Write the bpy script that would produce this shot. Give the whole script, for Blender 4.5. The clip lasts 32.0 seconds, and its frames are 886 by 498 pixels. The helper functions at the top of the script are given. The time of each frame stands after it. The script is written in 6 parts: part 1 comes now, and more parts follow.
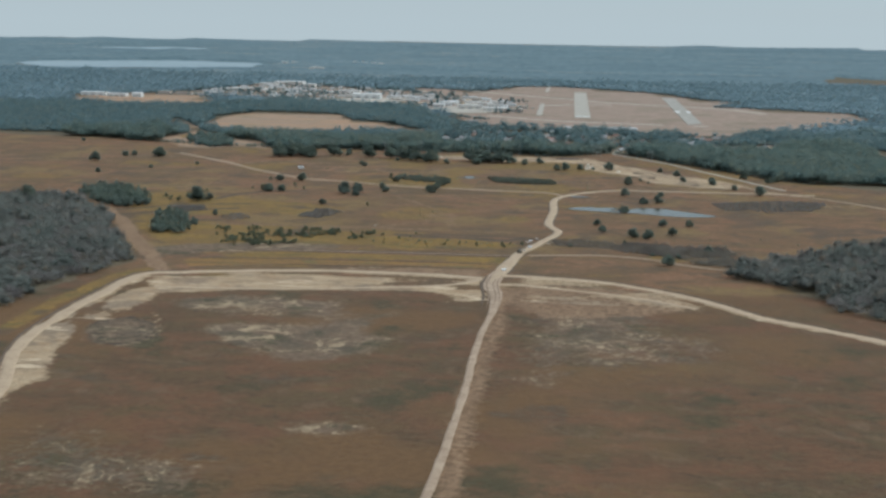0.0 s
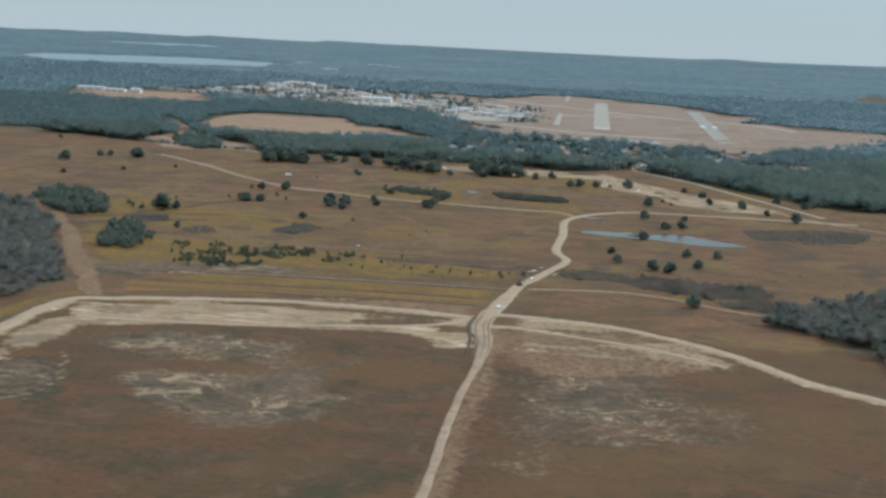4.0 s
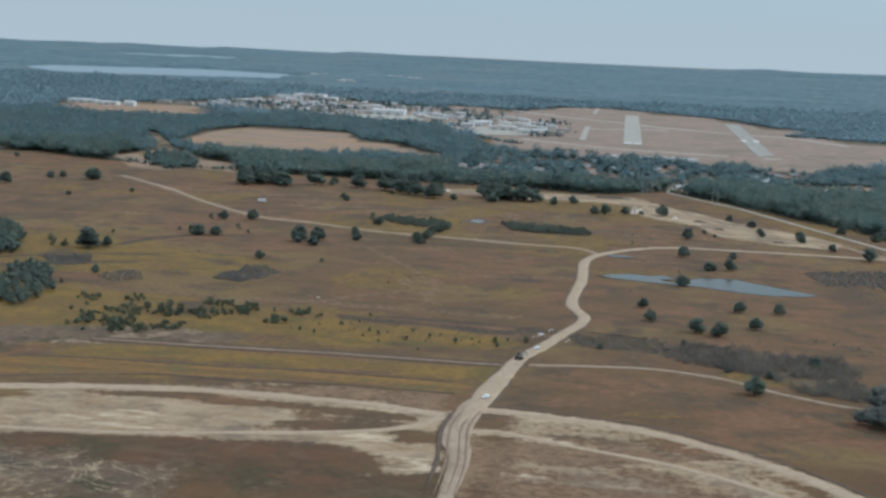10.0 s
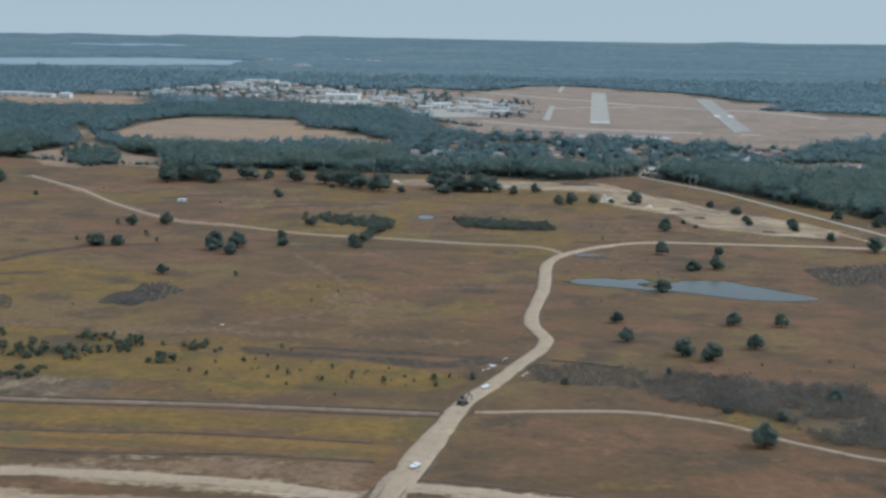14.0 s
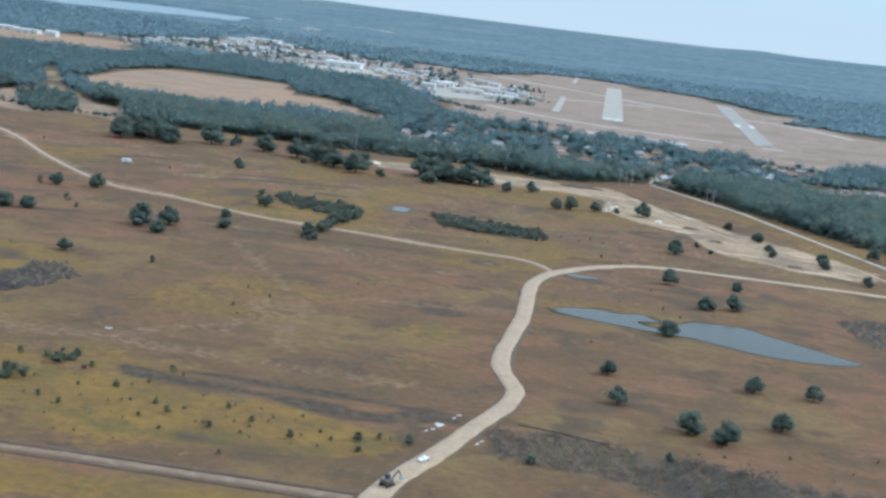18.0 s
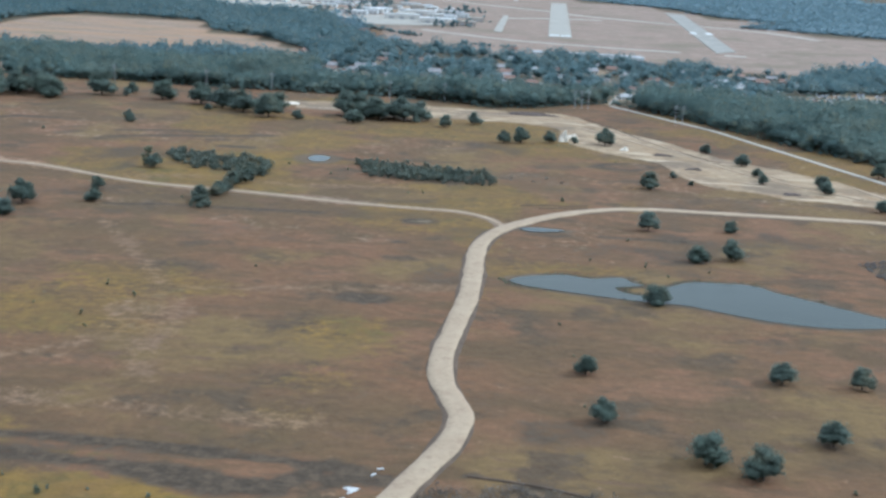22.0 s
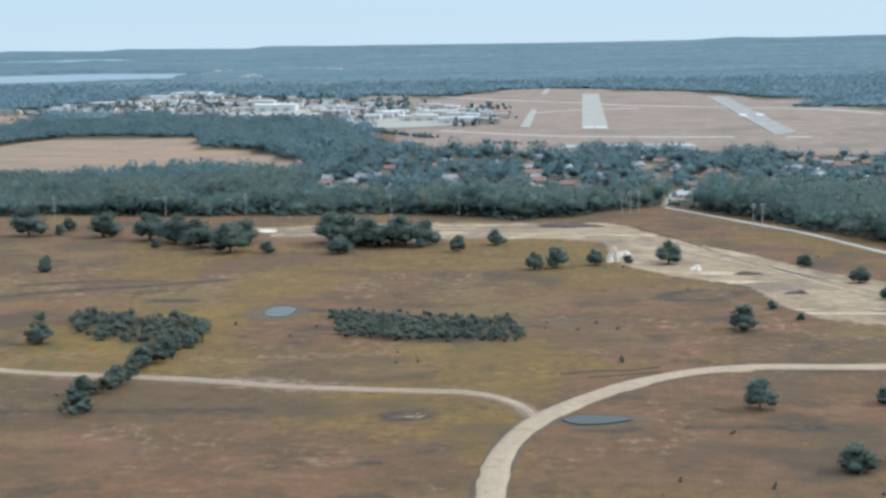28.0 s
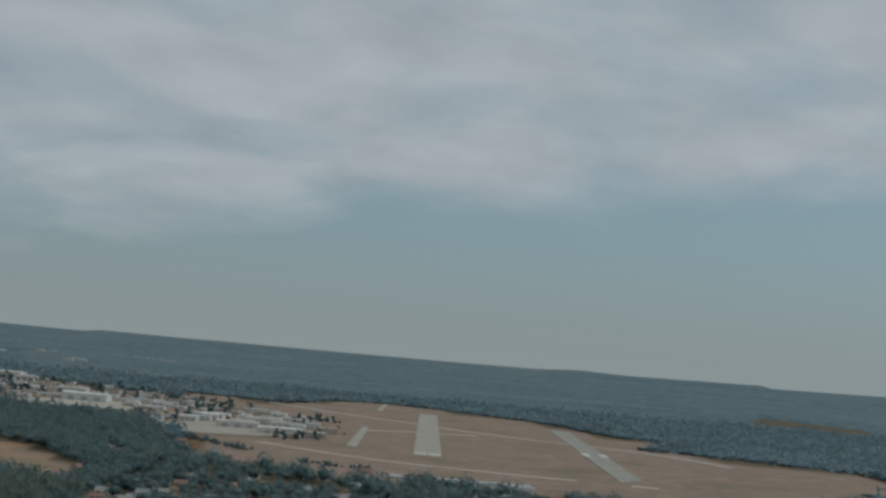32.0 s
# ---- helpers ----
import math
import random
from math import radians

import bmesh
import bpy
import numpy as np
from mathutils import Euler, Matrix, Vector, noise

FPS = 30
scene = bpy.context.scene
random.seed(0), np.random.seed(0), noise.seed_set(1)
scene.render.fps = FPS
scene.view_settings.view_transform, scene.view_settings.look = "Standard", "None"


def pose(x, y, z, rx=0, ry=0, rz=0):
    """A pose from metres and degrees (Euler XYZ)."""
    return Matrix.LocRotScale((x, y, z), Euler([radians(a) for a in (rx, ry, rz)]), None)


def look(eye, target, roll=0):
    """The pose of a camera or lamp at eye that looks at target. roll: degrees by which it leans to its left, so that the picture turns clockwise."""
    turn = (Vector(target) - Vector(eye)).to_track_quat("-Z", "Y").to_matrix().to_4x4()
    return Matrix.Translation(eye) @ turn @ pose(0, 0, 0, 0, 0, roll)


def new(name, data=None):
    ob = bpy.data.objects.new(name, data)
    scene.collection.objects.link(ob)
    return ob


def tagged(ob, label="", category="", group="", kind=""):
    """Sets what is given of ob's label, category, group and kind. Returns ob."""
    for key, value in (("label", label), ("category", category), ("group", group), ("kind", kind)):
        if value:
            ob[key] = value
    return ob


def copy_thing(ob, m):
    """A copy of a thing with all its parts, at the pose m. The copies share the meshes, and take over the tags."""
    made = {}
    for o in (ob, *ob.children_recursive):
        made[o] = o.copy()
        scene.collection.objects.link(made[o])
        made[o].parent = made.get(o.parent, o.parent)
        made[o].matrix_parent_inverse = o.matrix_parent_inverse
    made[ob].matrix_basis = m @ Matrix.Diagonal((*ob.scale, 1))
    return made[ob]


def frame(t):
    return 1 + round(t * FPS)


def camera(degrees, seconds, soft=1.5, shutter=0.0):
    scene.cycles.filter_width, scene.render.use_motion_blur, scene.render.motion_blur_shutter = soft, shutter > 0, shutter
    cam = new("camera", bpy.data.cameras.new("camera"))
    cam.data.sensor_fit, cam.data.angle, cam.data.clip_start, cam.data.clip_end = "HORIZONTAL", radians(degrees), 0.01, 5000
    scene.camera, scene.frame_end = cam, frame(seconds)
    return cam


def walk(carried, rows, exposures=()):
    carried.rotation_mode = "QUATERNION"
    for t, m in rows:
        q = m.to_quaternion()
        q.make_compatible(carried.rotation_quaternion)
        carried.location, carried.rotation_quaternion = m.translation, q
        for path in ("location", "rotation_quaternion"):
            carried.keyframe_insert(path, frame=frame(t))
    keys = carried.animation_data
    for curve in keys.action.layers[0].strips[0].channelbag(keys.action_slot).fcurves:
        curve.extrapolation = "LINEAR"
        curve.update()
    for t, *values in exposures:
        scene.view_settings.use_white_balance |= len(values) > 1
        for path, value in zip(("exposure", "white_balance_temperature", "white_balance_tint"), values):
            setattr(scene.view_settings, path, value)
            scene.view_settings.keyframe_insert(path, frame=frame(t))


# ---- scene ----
cam = camera(35.995, 32.0, soft=2.85)


def aim(x, y, z, yaw, pitch, roll):
    """A pose from a place, a heading to the left of +y, a tilt and a lean, in degrees."""
    a, b = radians(yaw), radians(pitch)
    ahead = Vector((-math.sin(a) * math.cos(b), math.cos(a) * math.cos(b), math.sin(b)))
    return look((x, y, z), Vector((x, y, z)) + 1000 * ahead, roll)


PATH = [
    (0, aim(-17.07, -2048.60, 135.63, 5.265, -9.392, 0.922)),
    (0.5, aim(-16.49, -2033.69, 134.68, 5.305, -9.723, 1.150)),
    (1, aim(-15.92, -2018.77, 133.73, 5.180, -9.264, 2.702)),
    (1.5, aim(-15.36, -2003.85, 132.79, 5.592, -9.092, 2.980)),
    (2, aim(-14.82, -1988.92, 131.85, 5.379, -9.670, 4.448)),
    (2.5, aim(-14.29, -1974.00, 130.92, 5.499, -9.487, 3.959)),
    (3, aim(-13.80, -1959.06, 130.00, 5.794, -9.538, 2.716)),
    (3.5, aim(-13.34, -1944.13, 129.10, 6.273, -9.098, 2.169)),
    (5.5, aim(-11.90, -1884.34, 125.68, 4.599, -9.246, 5.472)),
    (6, aim(-11.63, -1869.40, 124.88, 5.351, -8.773, 4.707)),
    (6.5, aim(-11.40, -1854.48, 124.12, 6.155, -8.605, 4.378)),
    (7, aim(-11.18, -1839.57, 123.39, 5.800, -8.807, 3.110)),
    (7.5, aim(-10.99, -1824.69, 122.70, 4.835, -8.617, 2.192)),
    (8, aim(-10.82, -1809.83, 122.05, 4.077, -8.835, 2.416)),
    (8.5, aim(-10.65, -1795.01, 121.44, 4.414, -9.192, 3.412)),
    (9, aim(-10.50, -1780.23, 120.86, 5.683, -8.559, 3.256)),
    (9.5, aim(-10.36, -1765.51, 120.29, 6.676, -8.594, 2.271)),
    (10, aim(-10.22, -1750.85, 119.71, 7.387, -8.652, 2.442)),
    (10.5, aim(-10.08, -1736.28, 119.11, 7.753, -9.154, 2.433)),
    (11, aim(-9.94, -1721.79, 118.48, 7.623, -9.070, 2.483)),
    (11.5, aim(-9.80, -1707.40, 117.79, 7.395, -9.236, 2.520)),
    (12, aim(-9.65, -1693.13, 117.04, 7.606, -9.452, 2.046)),
    (12.5, aim(-9.49, -1678.97, 116.20, 8.154, -9.261, 1.323)),
    (13, aim(-9.32, -1664.92, 115.30, 7.589, -9.249, -0.202)),
    (13.5, aim(-9.16, -1650.95, 114.35, 6.721, -9.291, -0.232)),
    (14, aim(-9.00, -1637.05, 113.38, 6.162, -9.328, 0.859)),
    (14.5, aim(-8.85, -1623.19, 112.40, 5.172, -9.623, 2.939)),
    (16.5, aim(-8.46, -1567.78, 108.80, 5.843, -11.550, 5.412)),
    (17, aim(-8.43, -1553.86, 108.03, 5.966, -10.922, 6.159)),
    (17.5, aim(-8.44, -1539.91, 107.27, 5.656, -10.766, 7.527)),
    (18, aim(-8.48, -1525.93, 106.48, 6.077, -10.157, 6.689)),
    (18.5, aim(-8.56, -1511.93, 105.65, 6.481, -10.430, 5.326)),
    (19, aim(-8.68, -1497.90, 104.74, 6.322, -10.471, 3.144)),
    (19.5, aim(-8.84, -1483.85, 103.71, 6.257, -10.139, 1.812)),
    (20, aim(-9.04, -1469.77, 102.54, 6.082, -9.823, 1.879)),
    (20.5, aim(-9.28, -1455.69, 101.22, 5.816, -10.130, 2.440)),
    (21, aim(-9.56, -1441.60, 99.75, 5.060, -12.349, 3.069)),
    (21.5, aim(-9.86, -1427.52, 98.20, 4.542, -13.292, 2.283)),
    (22, aim(-10.18, -1413.46, 96.58, 3.995, -12.967, 2.892)),
    (22.5, aim(-10.50, -1399.45, 94.94, 3.380, -12.292, 3.421)),
    (23, aim(-10.83, -1385.49, 93.33, 3.376, -11.745, 1.064)),
    (23.5, aim(-11.14, -1371.60, 91.76, 3.925, -12.126, 0.912)),
    (24, aim(-11.43, -1357.80, 90.30, 4.990, -11.553, 2.950)),
    (24.5, aim(-11.69, -1344.08, 88.96, 6.262, -10.276, 4.615)),
    (26.5, aim(-12.15, -1289.89, 84.98, 5.846, -9.925, 0.438)),
    (27, aim(-12.04, -1276.43, 84.34, 6.974, -7.347, -3.684)),
    (27.5, aim(-11.82, -1262.98, 83.86, 7.194, -8.063, -3.170)),
    (28, aim(-11.46, -1249.51, 83.52, 5.928, -8.749, -1.077)),
    (28.5, aim(-10.97, -1236.01, 83.34, 5.027, -6.817, -2.153)),
    (29, aim(-10.34, -1222.49, 83.28, 4.719, -4.869, -1.124)),
    (29.5, aim(-9.60, -1208.95, 83.35, 4.024, -0.601, -2.572)),
    (30, aim(-8.78, -1195.40, 83.51, 2.972, 1.351, -2.603)),
    (30.5, aim(-7.88, -1181.82, 83.75, 1.692, 1.002, -2.130)),
    (31, aim(-6.92, -1168.24, 84.04, 0.465, 0.511, 0.225)),
    (31.5, aim(-5.93, -1154.65, 84.38, -0.238, 1.944, 3.216)),
    (32, aim(-4.92, -1141.06, 84.73, -0.165, 4.427, 4.895)),
]
EXPOSURES = [(0, 0.27, 5400, 4), (6, 0.25, 5270, 4), (10, 0.2, 5130, 4), (14.5, 0.2, 5030, 4), (16.5, 0.68, 4870, 4), (26, 0.74, 4820, 4), (28, 0.74, 5030, 4), (29.5, 0.56, 5220, 3), (30, -0.46, 5450, 2), (31, -0.52, 5500, 2), (32, -0.64, 5650, 2)]
walk(cam, PATH, EXPOSURES)

# ---- light ----
world = bpy.data.worlds.new("sky")
scene.world = world
world.use_nodes = True
SUN_ELEV, SUN_AZ = 36.0, 74.0  # azimuth in degrees clockwise from +y


def build_sky():
    nt = world.node_tree
    n, lk = nt.nodes, nt.links
    bg = n["Background"]
    sky = n.new("ShaderNodeTexSky")
    sky.sky_type, sky.sun_disc = "NISHITA", False
    sky.sun_elevation, sky.sun_rotation = radians(SUN_ELEV), radians(SUN_AZ)
    sky.air_density, sky.dust_density, sky.ozone_density = 1.0, 2.0, 1.2
    co = n.new("ShaderNodeTexCoord")
    sep = n.new("ShaderNodeSeparateXYZ")
    lk.new(co.outputs["Generated"], sep.inputs[0])

    def m(op, a, b, clamp=False):
        k = n.new("ShaderNodeMath")
        k.operation, k.use_clamp = op, clamp
        for i, v in enumerate((a, b)):
            if isinstance(v, (int, float)):
                k.inputs[i].default_value = v
            else:
                lk.new(v, k.inputs[i])
        return k.outputs[0]

    up = m("MAXIMUM", sep.outputs[2], 0.0)
    den = m("ADD", up, 0.22)
    vec = n.new("ShaderNodeCombineXYZ")
    lk.new(m("DIVIDE", sep.outputs[0], den), vec.inputs[0])
    lk.new(m("DIVIDE", sep.outputs[1], den), vec.inputs[1])
    nz = n.new("ShaderNodeTexNoise")
    nz.inputs["Scale"].default_value, nz.inputs["Detail"].default_value = 1.7, 7.0
    nz.inputs["Roughness"].default_value, nz.inputs["Distortion"].default_value = 0.55, 0.4
    lk.new(vec.outputs[0], nz.inputs["Vector"])
    ramp = n.new("ShaderNodeMapRange")
    ramp.inputs[1].default_value, ramp.inputs[2].default_value = 0.30, 0.52
    lk.new(nz.outputs[0], ramp.inputs[0])
    # the cloud deck begins lower in the west than in the east
    base = m("SUBTRACT", up, m("MULTIPLY", sep.outputs[0], 0.11))
    base = m("ADD", base, m("MULTIPLY", m("SUBTRACT", nz.outputs[0], 0.5), 0.10))
    lift = n.new("ShaderNodeMapRange")
    lift.inputs[1].default_value, lift.inputs[2].default_value = 0.088, 0.135
    lk.new(base, lift.inputs[0])
    cover = m("MULTIPLY", m("ADD", m("MULTIPLY", ramp.outputs[0], 0.6), 0.4), lift.outputs[0], True)
    cover = m("MULTIPLY", cover, 0.9)
    nz2 = n.new("ShaderNodeTexNoise")
    nz2.inputs["Scale"].default_value, nz2.inputs["Detail"].default_value = 4.0, 6.0
    lk.new(vec.outputs[0], nz2.inputs["Vector"])
    cloud = n.new("ShaderNodeMix")
    cloud.data_type = "RGBA"
    cloud.inputs[6].default_value, cloud.inputs[7].default_value = CLOUD_DARK, CLOUD_LIGHT
    lk.new(nz2.outputs[0], cloud.inputs[0])
    haze = n.new("ShaderNodeMapRange")
    haze.inputs[1].default_value, haze.inputs[2].default_value = 0.0, 0.14
    haze.inputs[3].default_value, haze.inputs[4].default_value = 0.95, 0.6
    lk.new(up, haze.inputs[0])
    pale = n.new("ShaderNodeMix")
    pale.data_type = "RGBA"
    clear = n.new("ShaderNodeMix")
    clear.data_type = "RGBA"
    clear.inputs[6].default_value, clear.inputs[7].default_value = SKY_PALE, SKY_BLUE
    rise = n.new("ShaderNodeMapRange")
    rise.inputs[1].default_value, rise.inputs[2].default_value = 0.012, 0.09
    lk.new(up, rise.inputs[0])
    lk.new(rise.outputs[0], clear.inputs[0])
    lk.new(clear.outputs[2], pale.inputs[7])
    lk.new(haze.outputs[0], pale.inputs[0])
    lk.new(sky.outputs[0], pale.inputs[6])
    both = n.new("ShaderNodeMix")
    both.data_type = "RGBA"
    lk.new(cover, both.inputs[0])
    lk.new(pale.outputs[2], both.inputs[6])
    lk.new(cloud.outputs[2], both.inputs[7])
    # thin cloud overhead, out of view, brightened as added fill for the shade
    over = n.new("ShaderNodeMapRange")
    over.inputs[1].default_value, over.inputs[2].default_value = 0.32, 0.8
    over.inputs[3].default_value, over.inputs[4].default_value = 1.0, 1.7
    lk.new(up, over.inputs[0])
    lit = n.new("ShaderNodeVectorMath")
    lit.operation = "SCALE"
    lk.new(both.outputs[2], lit.inputs[0])
    lk.new(over.outputs[0], lit.inputs["Scale"])
    lk.new(lit.outputs[0], bg.inputs[0])
    bg.inputs[1].default_value = 0.1


SKY_PALE, SKY_BLUE = (4.5, 4.6, 4.3, 1), (4.05, 4.95, 4.95, 1)
CLOUD_DARK, CLOUD_LIGHT = (4.7, 4.6, 4.5, 1), (8.3, 8.0, 7.7, 1)
build_sky()
lamp = bpy.data.lights.new("sun", "SUN")
lamp.energy, lamp.angle, lamp.color = 1.45, radians(3.0), (1.0, 0.93, 0.82)
sun = new("sun", lamp)
e, a = radians(SUN_ELEV), radians(SUN_AZ)
sun.matrix_world = look((math.sin(a) * math.cos(e) * 500, math.cos(a) * math.cos(e) * 500, math.sin(e) * 500), (0, 0, 0))


# ---- materials ----
class Nodes:
    def __init__(self, name, rough=0.9, metal=0.0):
        self.mat = bpy.data.materials.new(name)
        self.mat.use_nodes = True
        self.n, self.l = self.mat.node_tree.nodes, self.mat.node_tree.links
        self.bsdf = self.n["Principled BSDF"]
        self.bsdf.inputs["Roughness"].default_value = rough
        self.bsdf.inputs["Metallic"].default_value = metal
        self.bsdf.inputs["Specular IOR Level"].default_value = 0.2
        self.geo = self.n.new("ShaderNodeNewGeometry")

    def noise(self, scale, detail=5.0, rough=0.6, vec=None, warp=0.0):
        k = self.n.new("ShaderNodeTexNoise")
        k.inputs["Scale"].default_value, k.inputs["Detail"].default_value, k.inputs["Roughness"].default_value = scale, detail, rough
        k.inputs["Distortion"].default_value = warp
        self.l.new(vec or self.geo.outputs["Position"], k.inputs["Vector"])
        return k.outputs[0]

    def span(self, v, a, b, c=0.0, d=1.0):
        k = self.n.new("ShaderNodeMapRange")
        k.inputs[1].default_value, k.inputs[2].default_value, k.inputs[3].default_value, k.inputs[4].default_value = a, b, c, d
        self.l.new(v, k.inputs[0])
        return k.outputs[0]

    def mix(self, f, a, b, kind="MIX"):
        k = self.n.new("ShaderNodeMix")
        k.data_type, k.blend_type = "RGBA", kind
        for i, v in ((0, f), (6, a), (7, b)):
            if isinstance(v, (int, float)):
                k.inputs[i].default_value = v
            elif isinstance(v, tuple):
                k.inputs[i].default_value = (*v, 1)
            else:
                self.l.new(v, k.inputs[i])
        return k.outputs[2]

    def math(self, op, a, b):
        k = self.n.new("ShaderNodeMath")
        k.operation, k.use_clamp = op, op != "SUBTRACT"
        for i, v in enumerate((a, b)):
            if isinstance(v, (int, float)):
                k.inputs[i].default_value = v
            else:
                self.l.new(v, k.inputs[i])
        return k.outputs[0]

    def bump(self, v, strength, dist):
        k = self.n.new("ShaderNodeBump")
        k.inputs["Strength"].default_value, k.inputs["Distance"].default_value = strength, dist
        self.l.new(v, k.inputs["Height"])
        self.l.new(k.outputs[0], self.bsdf.inputs["Normal"])

    def colour(self, v):
        self.l.new(v, self.bsdf.inputs["Base Color"])
        return self.mat


def surface(name, c1, c2, big, small, rough=0.9, c3=None, bump=0.0, metal=0.0):
    """Two colours mixed by a broad noise, varied by a fine one."""
    k = Nodes(name, rough, metal)
    col = k.mix(k.span(k.noise(big), 0.35, 0.65), c1, c2)
    fine = k.noise(small, 3.0)
    if c3:
        col = k.mix(k.span(k.noise(big * 3.1), 0.52, 0.68), col, c3)
    col = k.mix(0.5, col, k.mix(fine, (0.25, 0.25, 0.25), (0.75, 0.75, 0.75)), "OVERLAY")
    if bump:
        k.bump(fine, 0.6, bump)
    return k.colour(col)


def foliage(name, c1, c2, c3):
    """Leaves: dull, letting some light through, each tree a little different."""
    k = Nodes(name, 0.9)
    k.bsdf.inputs["Specular IOR Level"].default_value = 0.05
    r = k.geo.outputs["Random Per Island"]
    col = k.mix(k.span(r, 0, 1, 0.25, 0.75), c1, c2)
    col = k.mix(k.span(k.noise(0.03, 3.0), 0.42, 0.66), col, c3)
    # some trees are darker, some browner than their neighbours
    col = k.mix(k.span(k.noise(0.075, 2.0), 0.46, 0.66), col, tuple(v * 0.82 for v in c1))
    col = k.mix(k.span(k.noise(0.13, 2.0), 0.57, 0.68), col, (c3[0] * 1.2, c3[1] * 1.05, c3[2] * 0.9))
    fine = k.noise(1.3, 3.0)
    col = k.mix(0.2, col, k.mix(fine, (0.3, 0.3, 0.3), (0.7, 0.7, 0.7)), "OVERLAY")
    # a crown lets light in among its leaves: its shading leans towards the sky
    lean = k.n.new("ShaderNodeVectorMath")
    lean.operation = "MULTIPLY_ADD"
    lean.inputs[1].default_value, lean.inputs[2].default_value = (0.17, 0.17, 0.17), (0.0, 0.0, 0.83)
    k.l.new(k.geo.outputs["Normal"], lean.inputs[0])
    k.l.new(lean.outputs[0], k.bsdf.inputs["Normal"])
    glow = k.n.new("ShaderNodeBsdfTranslucent")
    k.l.new(col, glow.inputs["Color"])
    both = k.n.new("ShaderNodeMixShader")
    both.inputs[0].default_value = 0.5
    k.l.new(k.bsdf.outputs[0], both.inputs[1])
    k.l.new(glow.outputs[0], both.inputs[2])
    k.l.new(both.outputs[0], k.n["Material Output"].inputs["Surface"])
    return k.colour(col)


def ground_material():
    k = Nodes("land", 0.95)

    def split(key):
        at = k.n.new("ShaderNodeAttribute")
        at.attribute_name = key
        s = k.n.new("ShaderNodeSeparateColor")
        k.l.new(at.outputs["Color"], s.inputs[0])
        return s.outputs

    def stretched(sx, sy, turn, detail=6.0):
        mp = k.n.new("ShaderNodeMapping")
        mp.inputs["Scale"].default_value = (sx, sy, 1)
        mp.inputs["Rotation"].default_value = (0, 0, radians(turn))
        k.l.new(k.geo.outputs["Position"], mp.inputs["Vector"])
        return k.noise(1.0, detail, 0.66, mp.outputs[0])

    sand_, yellow_, scrub_ = split("cover")[:3]
    tan_, air_, wood_ = split("cover2")[:3]
    soil_at = k.n.new("ShaderNodeAttribute")
    soil_at.attribute_name = "cover2"
    soil_ = soil_at.outputs["Alpha"]
    gold_at = k.n.new("ShaderNodeAttribute")
    gold_at.attribute_name = "cover3"
    gold_ = gold_at.outputs["Alpha"]
    grey_, rust_, marsh_ = split("cover3")[:3]
    broad, mid, fine, grain = k.noise(0.009, 4.0), k.noise(0.05, 6.0, 0.65), k.noise(0.3, 6.0, 0.7), k.noise(1.4, 4.0, 0.7)
    streak, rill = stretched(0.026, 0.052, 8), stretched(0.07, 0.15, -14)
    dry = k.mix(k.span(broad, 0.40, 0.60), (0.178, 0.098, 0.054), (0.124, 0.085, 0.044))
    dry = k.mix(k.span(k.noise(0.024, 6.0, 0.62), 0.50, 0.60), dry, (0.190, 0.108, 0.062))
    dry = k.mix(k.span(streak, 0.48, 0.60), dry, (0.118, 0.078, 0.042))
    dry = k.mix(k.span(k.noise(0.013, 5.0), 0.53, 0.61), dry, (0.176, 0.120, 0.054))
    dry = k.mix(k.span(k.noise(0.037, 6.0, 0.65), 0.54, 0.62), dry, (0.098, 0.070, 0.044))
    dry = k.mix(k.span(rill, 0.55, 0.66), dry, (0.138, 0.088, 0.054))
    dry = k.mix(k.span(k.noise(0.11, 7.0, 0.75), 0.56, 0.70), dry, (0.108, 0.070, 0.040))
    dry = k.mix(k.span(k.noise(0.17, 5.0, 0.7), 0.62, 0.70), dry, (0.232, 0.152, 0.094))
    sand = k.mix(k.span(mid, 0.4, 0.62), (0.387, 0.302, 0.218), (0.317, 0.242, 0.170))
    sand = k.mix(k.span(rill, 0.5, 0.62), sand, (0.282, 0.193, 0.122))
    sand = k.mix(k.span(fine, 0.56, 0.7), sand, (0.220, 0.149, 0.096))
    sand = k.mix(k.span(k.noise(0.045, 7.0, 0.72), 0.50, 0.62), sand, (0.229, 0.171, 0.124))
    sand = k.mix(k.span(k.noise(0.022, 6.0, 0.65), 0.52, 0.60), sand, (0.205, 0.157, 0.120))
    sand = k.mix(k.span(stretched(0.02, 0.09, 50), 0.57, 0.63), sand, (0.500, 0.408, 0.315))
    sand = k.mix(1.0, sand, (0.87, 0.82, 0.69), "MULTIPLY")
    yellow = k.mix(k.span(mid, 0.42, 0.6), (0.212, 0.136, 0.036), (0.158, 0.106, 0.038))
    yellow = k.mix(k.span(k.noise(0.06, 6.0, 0.7), 0.50, 0.62), yellow, (0.128, 0.100, 0.036))
    yellow = k.mix(k.span(streak, 0.5, 0.64), yellow, (0.165, 0.105, 0.042))
    gold = k.mix(k.span(stretched(0.012, 0.16, 3), 0.42, 0.60), (0.225, 0.134, 0.046), (0.150, 0.096, 0.042))
    gold = k.mix(k.span(k.noise(0.05, 6.0, 0.7), 0.52, 0.64), gold, (0.140, 0.112, 0.048))
    scrub = k.mix(k.span(mid, 0.42, 0.6), (0.100, 0.080, 0.058), (0.142, 0.105, 0.070))
    tan = k.mix(k.span(streak, 0.4, 0.62), (0.307, 0.228, 0.180), (0.239, 0.185, 0.140))
    tan = k.mix(k.span(rill, 0.55, 0.7), tan, (0.360, 0.286, 0.220))
